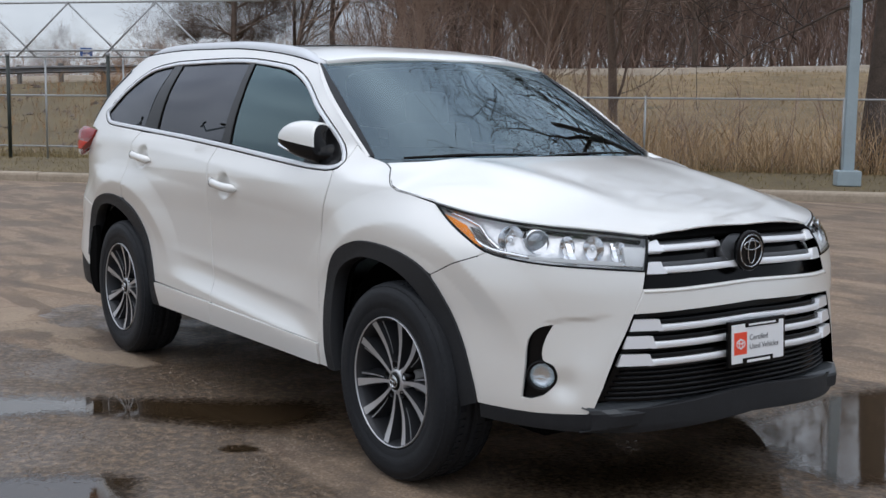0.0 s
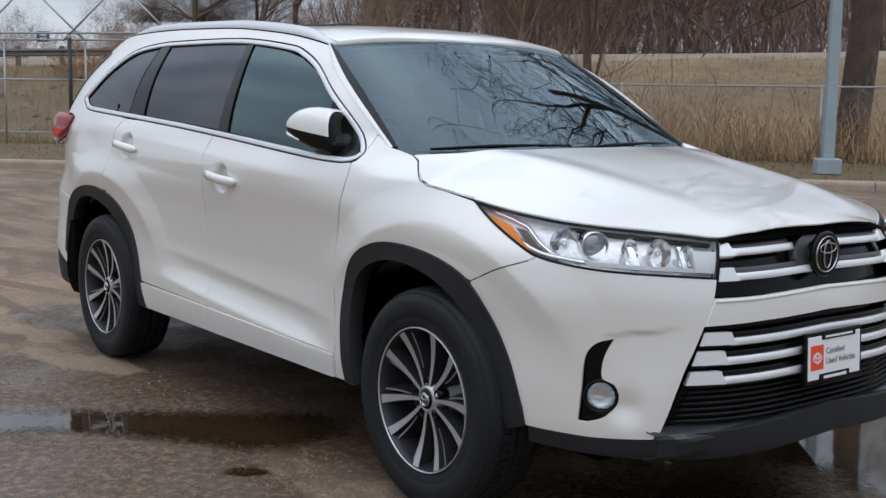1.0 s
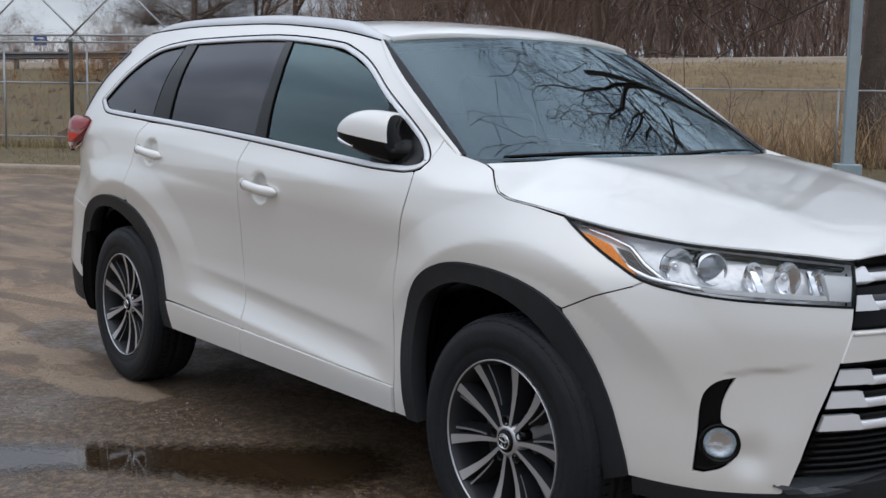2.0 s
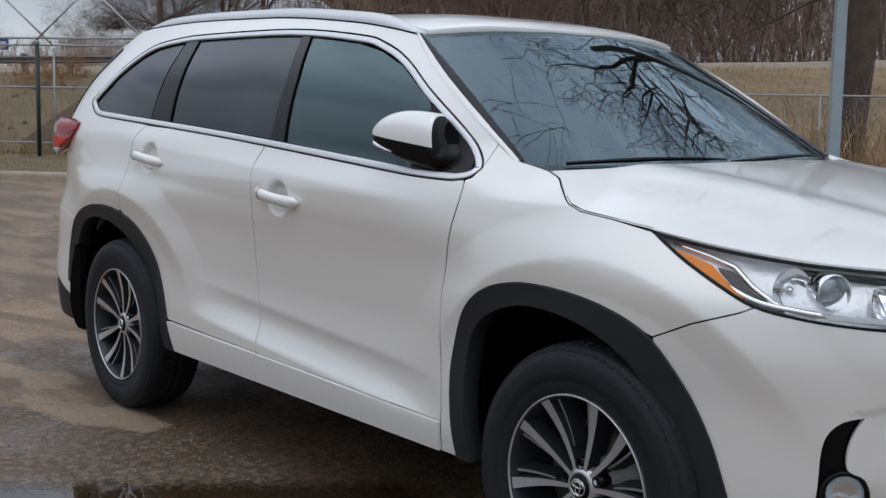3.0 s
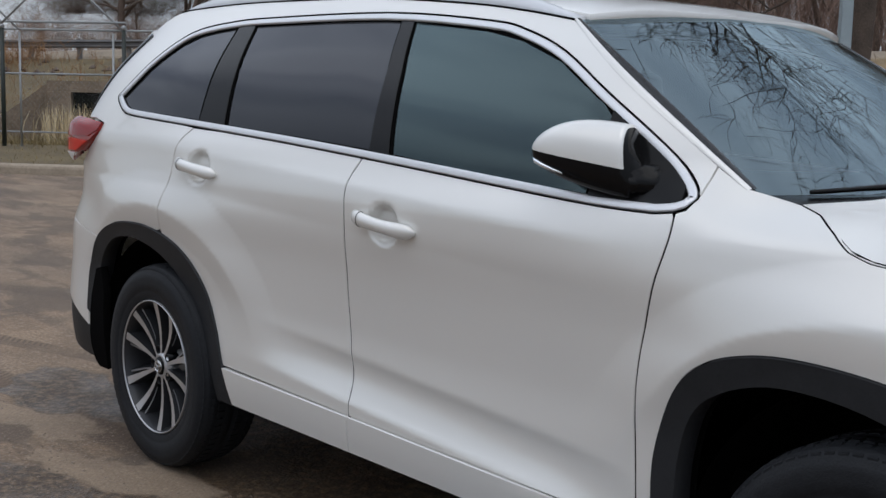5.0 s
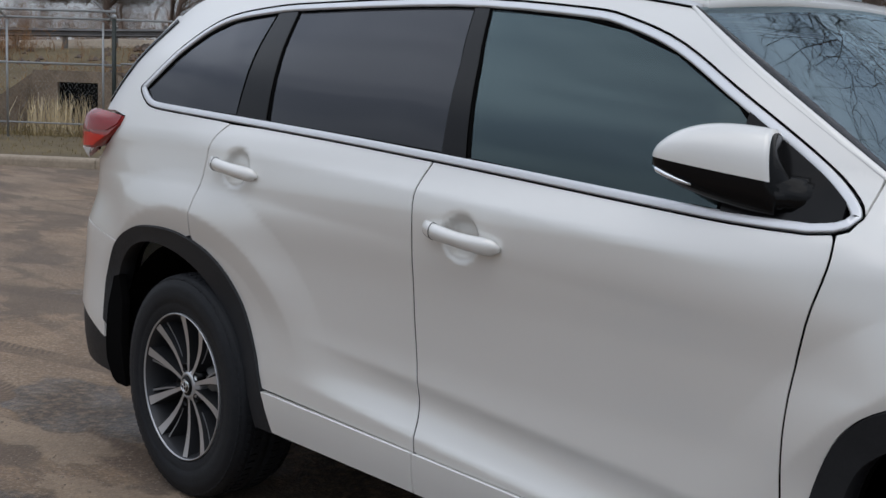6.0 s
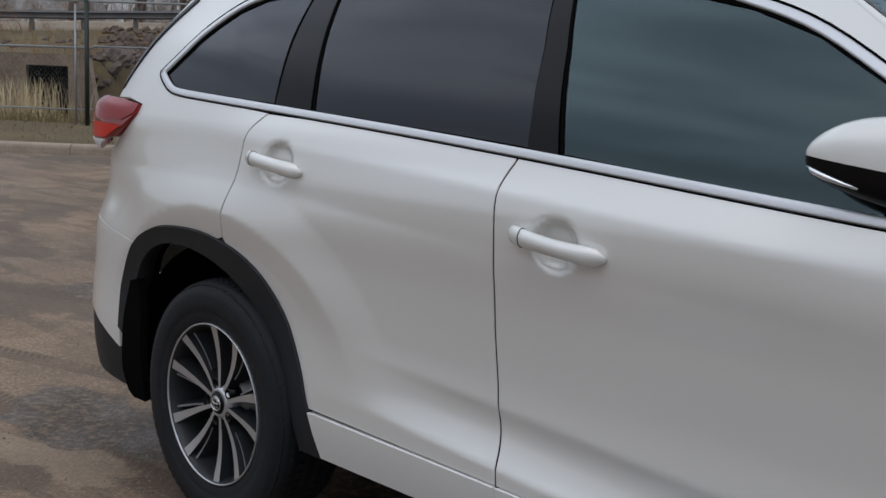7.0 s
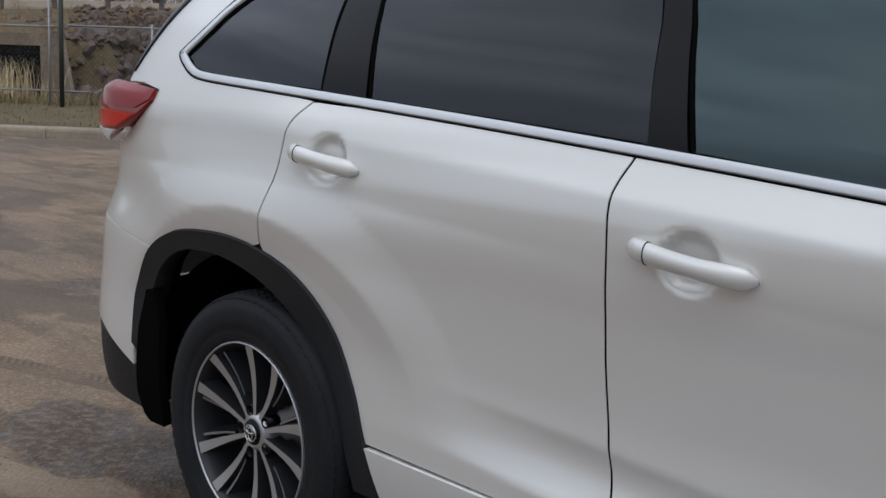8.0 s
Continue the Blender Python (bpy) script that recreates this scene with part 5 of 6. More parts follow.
# ---- wheels ----
def wheel(at, left, phase):
    w = new("wheel")
    w.parent = suv
    w.matrix_basis = pose(*at, 90 if not left else -90, 0, 0)      # local z points outwards
    bm = bmesh.new()
    lathe(bm, [(0.240, -0.10), (0.258, -0.117), (0.275, -0.121), (0.31, -0.1235), (0.340, -0.120), (0.358, -0.112), (0.3665, -0.10), (0.3700, -0.092), (0.3705, -0.07), (0.3660, -0.066), (0.3660, -0.060), (0.3720, -0.056), (0.3725, -0.022), (0.3665, -0.018), (0.3665, -0.010), (0.3725, -0.006), (0.3725, 0.024), (0.3665, 0.028), (0.3665, 0.036), (0.3720, 0.040), (0.3705, 0.07), (0.3700, 0.092), (0.3665, 0.10), (0.358, 0.112), (0.340, 0.120), (0.338, 0.1215), (0.325, 0.1230), (0.31, 0.1235), (0.285, 0.1225), (0.283, 0.1205), (0.275, 0.1205), (0.258, 0.117), (0.250, 0.113), (0.240, 0.10)], 96)
    bmesh.ops.scale(bm, verts=bm.verts[:], vec=(1, 1, 0.955))
    tyre = part("tyre", bm, RUBBER, w, "black road tyre", smooth=True)
    bm = bmesh.new()
    for k in range(76):
        a = 2 * math.pi * k / 76
        for s in (-1, 1):
            q = box(bm, 0.355, 0.3738, -0.0105, 0.0105, s * 0.092 - 0.022, s * 0.092 + 0.016)
            for v in q:
                if abs(v.co.z) > 0.1:
                    v.co.x -= 0.014
            bmesh.ops.rotate(bm, verts=q, cent=(0, 0, 0), matrix=Matrix.Rotation(a + 0.012 * s, 3, "Z"))
            q = box(bm, 0.360, 0.3752, -0.012, 0.011, s * 0.040 - 0.014, s * 0.040 + 0.014)
            bmesh.ops.rotate(bm, verts=q, cent=(0, 0, 0), matrix=Matrix.Rotation(a + 0.03, 3, "Z"))
    tagged(part("tread", bm, RUBBER, tyre), kind="stuff")
    bm = bmesh.new()
    lathe(bm, [(0.246, 0.099), (0.246, 0.110), (0.2445, 0.113), (0.2415, 0.112), (0.2400, 0.108)], 96)
    part("rim_edge", bm, ALLOY, w, "bright machined rim edge", smooth=True)
    bm = bmesh.new()
    lathe(bm, [(0.2402, 0.109), (0.236, 0.102), (0.230, 0.085), (0.222, 0.03), (0.215, -0.06), (0.15, -0.065), (0.001, -0.065)], 72)
    part("rim", bm, ALLOY_DARK, w, "dark grey alloy barrel", smooth=True)
    bm = bmesh.new()
    lathe(bm, [(0.165, 0.0), (0.165, 0.018), (0.09, 0.018), (0.085, 0.04), (0.001, 0.04)], 48)
    part("brake_disc", bm, STEEL, w, "grey brake disc", smooth=True)
    for k in range(10):
        pair, s = k // 2, 1 if k % 2 else -1
        root, tip = radians(phase + 72 * pair + s * 15), radians(phase + 72 * pair + s * 14.2)
        start, stop = Vector((math.cos(root), math.sin(root), 0)) * 0.046, Vector((math.cos(tip), math.sin(tip), 0)) * 0.2415
        t = (stop - start).normalized().cross(Vector((0, 0, -1)))

        def spoke_bar(w0, w1, power, rise0, rise1, deep, slip, slant, a, b, bend):
            bm, rings = bmesh.new(), []
            for i in range(11):
                f = a + (b - a) * i / 10
                hw = w0 + w1 * f ** power
                top = rise0 + rise1 * f - 0.010 * math.sin(math.pi * f)
                mid = start.lerp(stop, f) + t * (s * bend * math.sin(math.pi * f) + slip * f)
                ring = [mid - t * (hw + slant), mid - t * hw, mid + t * hw, mid + t * (hw + slant)]
                rings.append([bm.verts.new(p + Vector((0, 0, h))) for p, h in zip(ring, (top - deep, top, top, top - deep))])
            for p, q in zip(rings, rings[1:]):
                for j in range(3):
                    bm.faces.new((p[j], q[j], q[j + 1], p[j + 1])).material_index = 0 if j == 1 else 1
            bm.faces.new(rings[-1]).material_index = 1
            bmesh.ops.recalc_face_normals(bm, faces=bm.faces[:])
            return bm
        sp = part("spoke", spoke_bar(0.0062, 0.0098, 1.5, 0.080, 0.026, 0.05, 0.0, 0.006, 0.0, 1.0, 0.003), ALLOY, w, "machined spoke with dark grey flanks")
        sp.data.materials.append(ALLOY_DARK)
        rib = part("spoke_rib", spoke_bar(0.0022, 0.0016, 1.0, 0.070, 0.022, 0.05, 0.036 * s, 0.010, 0.30, 0.985, 0.004), ALLOY_RIB, sp, "thin recessed grey rib")
        rib.data.materials.append(ALLOY_DARK)
    bm = bmesh.new()
    lathe(bm, [(0.060, 0.010), (0.058, 0.062), (0.050, 0.077), (0.042, 0.083), (0.036, 0.086), (0.034, 0.082)], 40)
    hub = part("hub", bm, ALLOY, w, "satin grey wheel hub", smooth=True)
    for k in range(5):
        a = radians(phase + 36 + 72 * k)
        bm = bmesh.new()
        lathe(bm, [(0.016, 0.04), (0.016, 0.0810), (0.013, 0.0810), (0.011, 0.058), (0.011, 0.073), (0.001, 0.075)], 12, Matrix.Translation((0.060 * math.cos(a), 0.060 * math.sin(a), 0)))
        part("wheel_nut", bm, BLACK, hub, "dark wheel nut in its hole", smooth=True)
    bm = bmesh.new()
    lathe(bm, [(0.0335, 0.068), (0.0335, 0.087), (0.030, 0.090), (0.001, 0.092)], 32)
    part("centre_cap", bm, BLACK, hub, "black centre cap", smooth=True)
    for a, b, up in ((0.0085, 0.019, 0.0), (0.019, 0.008, 0.007), (0.0245, 0.0215, 0)):
        bm = bmesh.new()
        tube(bm, [Vector((a * math.cos(q), up + b * math.sin(q), 0.0925)) for q in (2 * math.pi * k / 24 for k in range(25))], 0.0019, 5, caps=False)
        part("cap_ring", bm, CHROME, hub, smooth=True)
    return w


wheel((1.386, -0.828, 0.3745), False, -10.5)
wheel((-1.392, -0.842, 0.3745), False, 2.5)
wheel((1.386, 0.828, 0.3745), True, 20)
wheel((-1.392, 0.842, 0.3745), True, 40)


# ---- ground ----
KERB_A, KERB_DIR = Vector((-15.9, 4.4, 0)), Vector((0.733, 0.680, 0))
OUT = Vector((-0.680, 0.733, 0))                    # from the lot over the kerb


def beyond(along, out, z=0.0):
    p = KERB_A + KERB_DIR * along + OUT * out
    return Vector((p.x, p.y, z))


def land(along, out):
    """Height of the ground behind the kerb: verge, ditch, road bank."""
    road = 2.75 + 0.022 * (max(-40, min(40, along)) + 5)
    z = 0.15 + 0.08 * ramp(out, 0, 4) - 0.45 * ramp(out, 4.8, 8.5) * (1 - 0.6 * ramp(along, 2, 9))
    z += (road + 0.2 - 0.4 * ramp(along, 2, 9)) * ramp(out, 10.5 - 3.5 * ramp(along, 3, 9), 26) + 0.05 * math.sin(along * 0.7 + out) * ramp(out, 5, 9)
    side = abs(along + 3.6)
    fill = 1.46 * ramp(out, 11.22, 11.65 + 3.5 * ramp(side, 1.0, 2.6)) * (1 - ramp(side, 1.3, 5.0))
    return max(z, fill) + 1.2 * ramp(out, 60, 160)


bm = bmesh.new()
far = [beyond(-2500, 0.05), beyond(-2500, -2500), beyond(2500, -2500), beyond(2500, 0.05)]
bm.faces.new([bm.verts.new(p) for p in far])
bmesh.ops.recalc_face_normals(bm, faces=bm.faces[:])
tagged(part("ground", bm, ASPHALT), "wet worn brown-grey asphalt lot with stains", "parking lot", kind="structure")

bm = bmesh.new()
outs = [0.1, 0.5, 1, 2, 3, 4, 5, 6, 7, 8, 9, 10, 11, 11.2, 11.4, 11.65, 12, 12.5, 13, 14, 15, 16, 18, 20, 22, 24, 26, 28, 30, 40, 60, 100, 200, 600, 2500]
alongs = [-2500, -600, -200, -120] + list(range(-90, -12, 2)) + [0.5 * k for k in range(-24, 8)] + list(range(4, 92, 2)) + [120, 200, 600, 2500]
grid = [[bm.verts.new(beyond(a, o, land(a, o))) for o in outs] for a in alongs]
for r, q in zip(grid, grid[1:]):
    for i in range(len(outs) - 1):
        bm.faces.new((r[i], r[i + 1], q[i + 1], q[i]))
bmesh.ops.recalc_face_normals(bm, faces=bm.faces[:])
tagged(part("ground", bm, GRASS, smooth=True), "dry brown winter grass verge and bank", "grass", kind="structure")

bm = bmesh.new()
grid = [[bm.verts.new(beyond(a, o, land(a, o) + (0.03 if 9 < o < 24.4 and 2.6 < a < 70 else -0.1))) for o in [8.6 + 0.5 * k for k in range(33)]] for a in [2.5, 2.8] + list(range(4, 72, 2))]
for r, q in zip(grid, grid[1:]):
    for i in range(32):
        bm.faces.new((r[i], r[i + 1], q[i + 1], q[i]))
bmesh.ops.recalc_face_normals(bm, faces=bm.faces[:])
tagged(part("ground", bm, FIELD_SOIL, smooth=True), "tan mown field on the road's slope", "grass", kind="structure")

# the road on the bank
bm = bmesh.new()
rows = []
for a in range(-120, 124, 4):
    rows.append([bm.verts.new(beyond(a, o, land(a, 30) + h)) for o, h in ((27.2, -0.15), (27.6, 0.05), (28.6, 0.07), (36.0, 0.10), (37.4, 0.05), (37.8, -0.15))])
for r, q in zip(rows, rows[1:]):
    for i in range(5):
        bm.faces.new((r[i], r[i + 1], q[i + 1], q[i]))
bmesh.ops.recalc_face_normals(bm, faces=bm.faces[:])
tagged(part("road", bm, ROAD), "pale grey asphalt road along the top of the bank", "road", kind="structure")

# pale gravel shoulder below the road's edge
bm = bmesh.new()
rows = []
for a in range(-120, 124, 4):
    rows.append([bm.verts.new(beyond(a, o, land(a, o) + h)) for o, h in ((24.4, -0.05), (24.6, 0.04), (25.4, 0.20), (26.2, 0.26), (27.3, 0.10), (27.4, -0.2))])
for r, q in zip(rows, rows[1:]):
    for i in range(5):
        bm.faces.new((r[i], r[i + 1], q[i + 1], q[i]))
bmesh.ops.recalc_face_normals(bm, faces=bm.faces[:])
tagged(part("road_shoulder", bm, SHOULDER), "pale tan gravel shoulder along the raised road", "road shoulder", kind="structure")

# kerb of cast lengths
kerb = empty("kerb", "tan concrete kerb edging the lot", "kerb", kind="structure")
prof = [(-0.03, -0.05), (-0.02, 0.10), (-0.005, 0.135), (0.03, 0.155), (0.10, 0.163), (0.17, 0.163), (0.19, 0.15), (0.19, -0.05)]
bm = bmesh.new()
ends = [[bm.verts.new((x, y, z)) for y, z in prof] for x in (0.006, 3.044)]
for i in range(len(prof) - 1):
    bm.faces.new((ends[0][i], ends[0][i + 1], ends[1][i + 1], ends[1][i]))
bm.faces.new(ends[0])
bm.faces.new(ends[1])
bmesh.ops.recalc_face_normals(bm, faces=bm.faces[:])
kerb_mesh = bpy.data.meshes.new("kerb_stone")
bm.to_mesh(kerb_mesh)
bm.free()
kerb_mesh.materials.append(CONCRETE)
heading = math.degrees(math.atan2(KERB_DIR.y, KERB_DIR.x))
for k in range(-12, 16):
    ob = new("kerb_stone", kerb_mesh)
    ob.parent = kerb
    p = beyond(1.27 + 3.05 * k, 0.0)
    ob.matrix_basis = pose(p.x, p.y, 0.004 * math.sin(k * 2.3), 0, 0, heading)


def sheet(name, line, label, shallow):
    """Water with a smooth, slightly ragged closed outline; its depth runs out over the width shallow."""
    pts = [Vector(p) for p in spline(line[-1:] + line + line[:2], 7)[7:-8]]
    pts = [Vector((p.x, p.y)) + Vector((1, 0.7)) * (noise.noise(Vector((p.x * 6, p.y * 6, 3.0))) * 0.05 + noise.noise(Vector((p.x * 19, p.y * 19, 5.0))) * 0.02) for p in pts]
    bm = bmesh.new()
    depth = bm.verts.layers.float.new("depth")
    bm.faces.new([bm.verts.new((p.x, p.y, 0.004)) for p in pts])
    bm.normal_update()
    bmesh.ops.triangulate(bm, faces=bm.faces[:], ngon_method="EAR_CLIP")
    for axis in (0, 1):
        lo, hi = min(p[axis] for p in pts), max(p[axis] for p in pts)
        for k in range(math.ceil(lo / 0.05), math.floor(hi / 0.05) + 1):
            co, no = [0, 0, 0], [0, 0, 0]
            co[axis], no[axis] = k * 0.05, 1
            bmesh.ops.bisect_plane(bm, geom=bm.verts[:] + bm.edges[:] + bm.faces[:], dist=1e-5, plane_co=co, plane_no=no)
    for v in bm.verts:
        v[depth] = min(1.0, min((v.co.xy - p).length for p in pts) / shallow)
    for f in bm.faces:
        if f.normal.z < 0:
            f.normal_flip()
    return tagged(part(name, bm, WATER), label, "puddle")


sheet("puddle", [(-0.78, -1.80), (-0.50, -1.45), (-0.22, -1.06), (0.02, -0.75), (0.22, -0.52), (0.50, -0.58), (0.60, -0.84), (0.56, -1.12), (0.34, -1.27), (0.14, -1.43), (-0.07, -1.60), (-0.22, -1.95), (-0.50, -2.6), (-1.1, -2.9), (-1.3, -2.4)], "shallow rainwater puddle beside the white car", 0.30)
sheet("puddle", [(0.50, -2.12), (0.62, -1.95), (0.70, -1.80), (0.86, -1.66), (1.04, -1.74), (1.3, -1.9), (1.5, -2.3), (1.2, -2.8), (0.7, -2.7)], "shallow rainwater puddle on the asphalt", 0.27)
sheet("puddle", [(1.53, 0.91), (1.44, 1.30), (1.46, 1.67), (1.62, 2.15), (2.3, 2.6), (3.2, 2.2), (3.4, 1.2), (3.0, 0.62), (2.55, 0.55), (2.38, 0.36), (2.16, 0.42), (1.92, 0.52), (1.78, 0.40), (1.62, 0.55)], "wide rainwater puddle before the white car", 0.25)
sheet("puddle", [(0.62, -1.27), (0.70, -1.17), (0.80, -1.16), (0.78, -1.25), (0.70, -1.33)], "small dark rainwater puddle on the asphalt", 0.05)

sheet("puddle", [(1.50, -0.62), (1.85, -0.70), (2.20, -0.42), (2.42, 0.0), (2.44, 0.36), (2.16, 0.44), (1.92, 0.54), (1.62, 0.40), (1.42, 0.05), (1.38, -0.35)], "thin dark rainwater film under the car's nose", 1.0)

# loose chippings strewn over the damp ground beside the car
rnd = random.Random(3)
verts, faces = [], []
while len(verts) < 6 * 7000:
    x, y = rnd.uniform(-2.6, 2.4), rnd.uniform(-2.7, -0.85)
    if noise.noise(Vector((x * 1.7, y * 1.7, 0.5))) + rnd.uniform(-0.55, 0.55) < 0.12:
        continue
    r, q, i = 0.0016 + 0.0048 * rnd.random() ** 2.5, rnd.uniform(0, math.pi), len(verts)
    c, s = math.cos(q), math.sin(q)
    verts += [(x + c * r * 1.3, y + s * r * 1.3, 0.001), (x - s * r, y + c * r, 0.0015), (x - c * r * 1.2, y - s * r * 1.2, 0.001), (x + s * r, y - c * r, 0.0005), (x + c * r * 0.2, y, r * rnd.uniform(0.7, 1.2)), (x, y, -r * 0.4)]
    faces += [(i + k, i + (k + 1) % 4, i + 4) for k in range(4)] + [(i + (k + 1) % 4, i + k, i + 5) for k in range(4)]
me = bpy.data.meshes.new("gravel")
me.from_pydata(verts, [], faces)
me.materials.append(PEBBLE)
tagged(new("gravel", me), "small loose chippings strewn over the damp asphalt", "gravel", kind="stuff")

# ---- lamp posts ----
def lamp_post(name, label, at, turn, arms, tall=1.0):
    lamp = empty(name, label, "street lamp")
    lamp.matrix_basis = pose(*at, 0, 0, turn) @ Matrix.Scale(tall, 4)
    bm = bmesh.new()
    for h0, h1, w0, w1 in ((0.24, 10.2, 0.098, 0.068),):
        lo = [bm.verts.new((x * w0, y * w0, h0)) for x, y in ((-1, -1), (1, -1), (1, 1), (-1, 1))]
        hi = [bm.verts.new((x * w1, y * w1, h1)) for x, y in ((-1, -1), (1, -1), (1, 1), (-1, 1))]
        for i in range(4):
            bm.faces.new((lo[i], lo[(i + 1) % 4], hi[(i + 1) % 4], hi[i]))
        bm.faces.new(hi)
    bmesh.ops.bevel(bm, geom=[e for e in bm.edges if abs(e.verts[0].co.z - e.verts[1].co.z) > 1], offset=0.012, segments=2, affect="EDGES")
    part("pole", bm, POLE, lamp)
    bm = bmesh.new()
    box(bm, -0.205, 0.205, -0.205, 0.205, -0.02, 0.25, 0.02)
    part("foot_cover", bm, POLE, lamp)
    for s in arms:
        bm = bmesh.new()
        box(bm, min(0, s * 0.35), max(0, s * 0.35), -0.03, 0.03, 10.03, 10.09)
        box(bm, min(s * 0.33, s * 0.80), max(s * 0.33, s * 0.80), -0.14, 0.14, 10.00, 10.10, 0.02)
        part("lamp_head", bm, GREEN, lamp, "dark box lamp head")
    return lamp


p = beyond(12.95, 1.55)
lamp_post("street_lamp", "pale blue-grey square steel lamp post on a boxed foot", (p.x, p.y, 0.20), heading + 3, (1,))
lamp_post("street_lamp", "tall steel lamp post with two dark heads", (-33.3, -11.8, 0.0), 40, (1, -1), 1.2)

# ---- fence ----
FENCE = 4.1
fence = empty("fence", "galvanised chain-link fence along the grass verge", "fence")


def pipe(name, a, b, r, mat, holder, n=10):
    bm = bmesh.new()
    tube(bm, [a, b], r, n)
    return part(name, bm, mat, holder, smooth=True)


for a in [-21.14 + 1.9 * k for k in range(12)] + [1.63 + 3.85 * k for k in range(0, 12)]:
    q = pipe("fence_post", beyond(a, FENCE + 0.12, 0.1), beyond(a, FENCE + 0.12, 2.46 if a < 0 else 1.76), 0.022, GALV, fence)
pipe("fence_rail", beyond(-40, FENCE + 0.12, 1.58), beyond(0.1, FENCE + 0.12, 1.66), 0.021, GALV, fence)
pipe("fence_rail", beyond(0.1, FENCE + 0.12, 1.69), beyond(45, FENCE + 0.12, 1.80), 0.021, GALV, fence)
pipe("fence_rail", beyond(-40, FENCE + 0.12, 2.46), beyond(3.4, FENCE + 0.12, 2.52), 0.021, GALV, fence)
pipe("fence_rail", beyond(-40, FENCE + 0.12, 0.44), beyond(0.5, FENCE + 0.12, 0.52), 0.016, GALV, fence)
mesh_bm = bmesh.new()
wire_z0, wire_z1 = 0.32, 1.68
for k in range(-170, 380):
    for s in (1, -1):
        a0 = k * 0.085
        a1 = a0 + s * (wire_z1 - wire_z0) * 0.9
        tube(mesh_bm, [beyond(a0, FENCE + 0.12 + 0.002 * s, wire_z0), beyond(a1, FENCE + 0.12 + 0.002 * s, wire_z1)], 0.0009, 3, caps=False)
tagged(part("chain_link", mesh_bm, GALV, fence, "galvanised diamond wire mesh"), kind="stuff")

frame_fence = empty("pipe_frame", "dark green posts carrying an overhead galvanised pipe truss", "pipe frame")
for a in [0.02 - 2.46 * k for k in range(9)]:
    q = pipe("green_post", beyond(a, FENCE, 0.05), beyond(a, FENCE, 2.52), 0.042, GREEN, frame_fence, 14)
    bm = bmesh.new()
    bmesh.ops.create_uvsphere(bm, u_segments=12, v_segments=8, radius=0.055, matrix=Matrix.Translation(beyond(a, FENCE, 2.56)))
    part("post_cap", bm, GALV, q, "pale galvanised cap", smooth=True)
pipe("top_rail", beyond(-22, FENCE, 2.58), beyond(0.05, FENCE, 2.66), 0.024, GALV, frame_fence)
pipe("top_chord", beyond(-22, FENCE, 3.62), beyond(1.2, FENCE, 3.72), 0.024, GALV, frame_fence)
for k in range(9):
    apex = -1.28 - 2.10 * k
    for s in (-1, 1):
        pipe("truss_brace", beyond(apex, FENCE, 3.69 - 0.005 * k), beyond(apex + s * 1.28, FENCE + 0.02 * s, 2.50), 0.021, GALV, frame_fence)

# ---- guard rail on the bank ----
guard = empty("guard_rail", "grey steel guard rail along the raised road", "guard rail")
bm = bmesh.new()
rows = []
for a in range(-80, 4, 4):
    z0 = land(a, 24.2)
    rows.append([bm.verts.new(beyond(a, 24.2 + o, z0 + h)) for o, h in ((0, 0.38), (-0.06, 0.43), (0, 0.48), (0, 0.56), (-0.06, 0.61), (0, 0.68))])
for r, q in zip(rows, rows[1:]):
    for i in range(5):
        bm.faces.new((r[i], r[i + 1], q[i + 1], q[i]))
bmesh.ops.recalc_face_normals(bm, faces=bm.faces[:])
part("beam", bm, RAIL_STEEL, guard)
for k in range(28):
    a = -9.29 - 44 + 1.905 * k
    bm = bmesh.new()
    box(bm, -0.07, 0.07, -0.09, 0.09, -0.3, 0.74)
    bm.transform(Matrix.Translation(beyond(a, 24.36, land(a, 24.36))) @ pose(0, 0, 0, 0, 0, heading))
    part("rail_post", bm, WEATHERED, guard, "weathered grey post")

# ---- culvert, stones and reeds ----
culvert = empty("culvert", "weathered concrete culvert headwall with a dark opening", "culvert")
CO = 11.0


def slab(name, a0, a1, o0, o1, z0, z1, mat, label=""):
    bm = bmesh.new()
    for a in (a0, a1):
        for o in (o0, o1):
            for z in (z0, z1):
                bm.verts.new(beyond(a, o, z))
    bmesh.ops.convex_hull(bm, input=bm.verts[:])
    return part(name, bm, mat, culvert, label)


slab("headwall", -4.7, -2.5, CO, CO + 0.3, 1.30, 1.58, WALL)
slab("side_wall", -4.7, -4.06, CO, CO + 0.3, -0.4, 1.295, WALL)
slab("side_wall", -3.00, -2.5, CO, CO + 0.3, -0.4, 1.295, WALL)
# flat near-black slab closes the opening and paints the darkness inside
slab("barrel", -4.1, -2.95, CO + 0.15, CO + 0.28, -0.4, 1.29, DARK, "near-black slab painted as the shade inside the opening")
for a0, a1 in ((-4.7, -5.7), (-2.5, -1.7)):
    bm = bmesh.new()
    for o, a, zt in ((CO, a0, 1.50), (CO - 1.6, a1, 0.30)):
        for d in (0, 0.25):
            bm.verts.new(beyond(a, o + d, -0.4))
            bm.verts.new(beyond(a, o + d, zt))
    bmesh.ops.convex_hull(bm, input=bm.verts[:])
    part("wing_wall", bm, WALL, culvert)

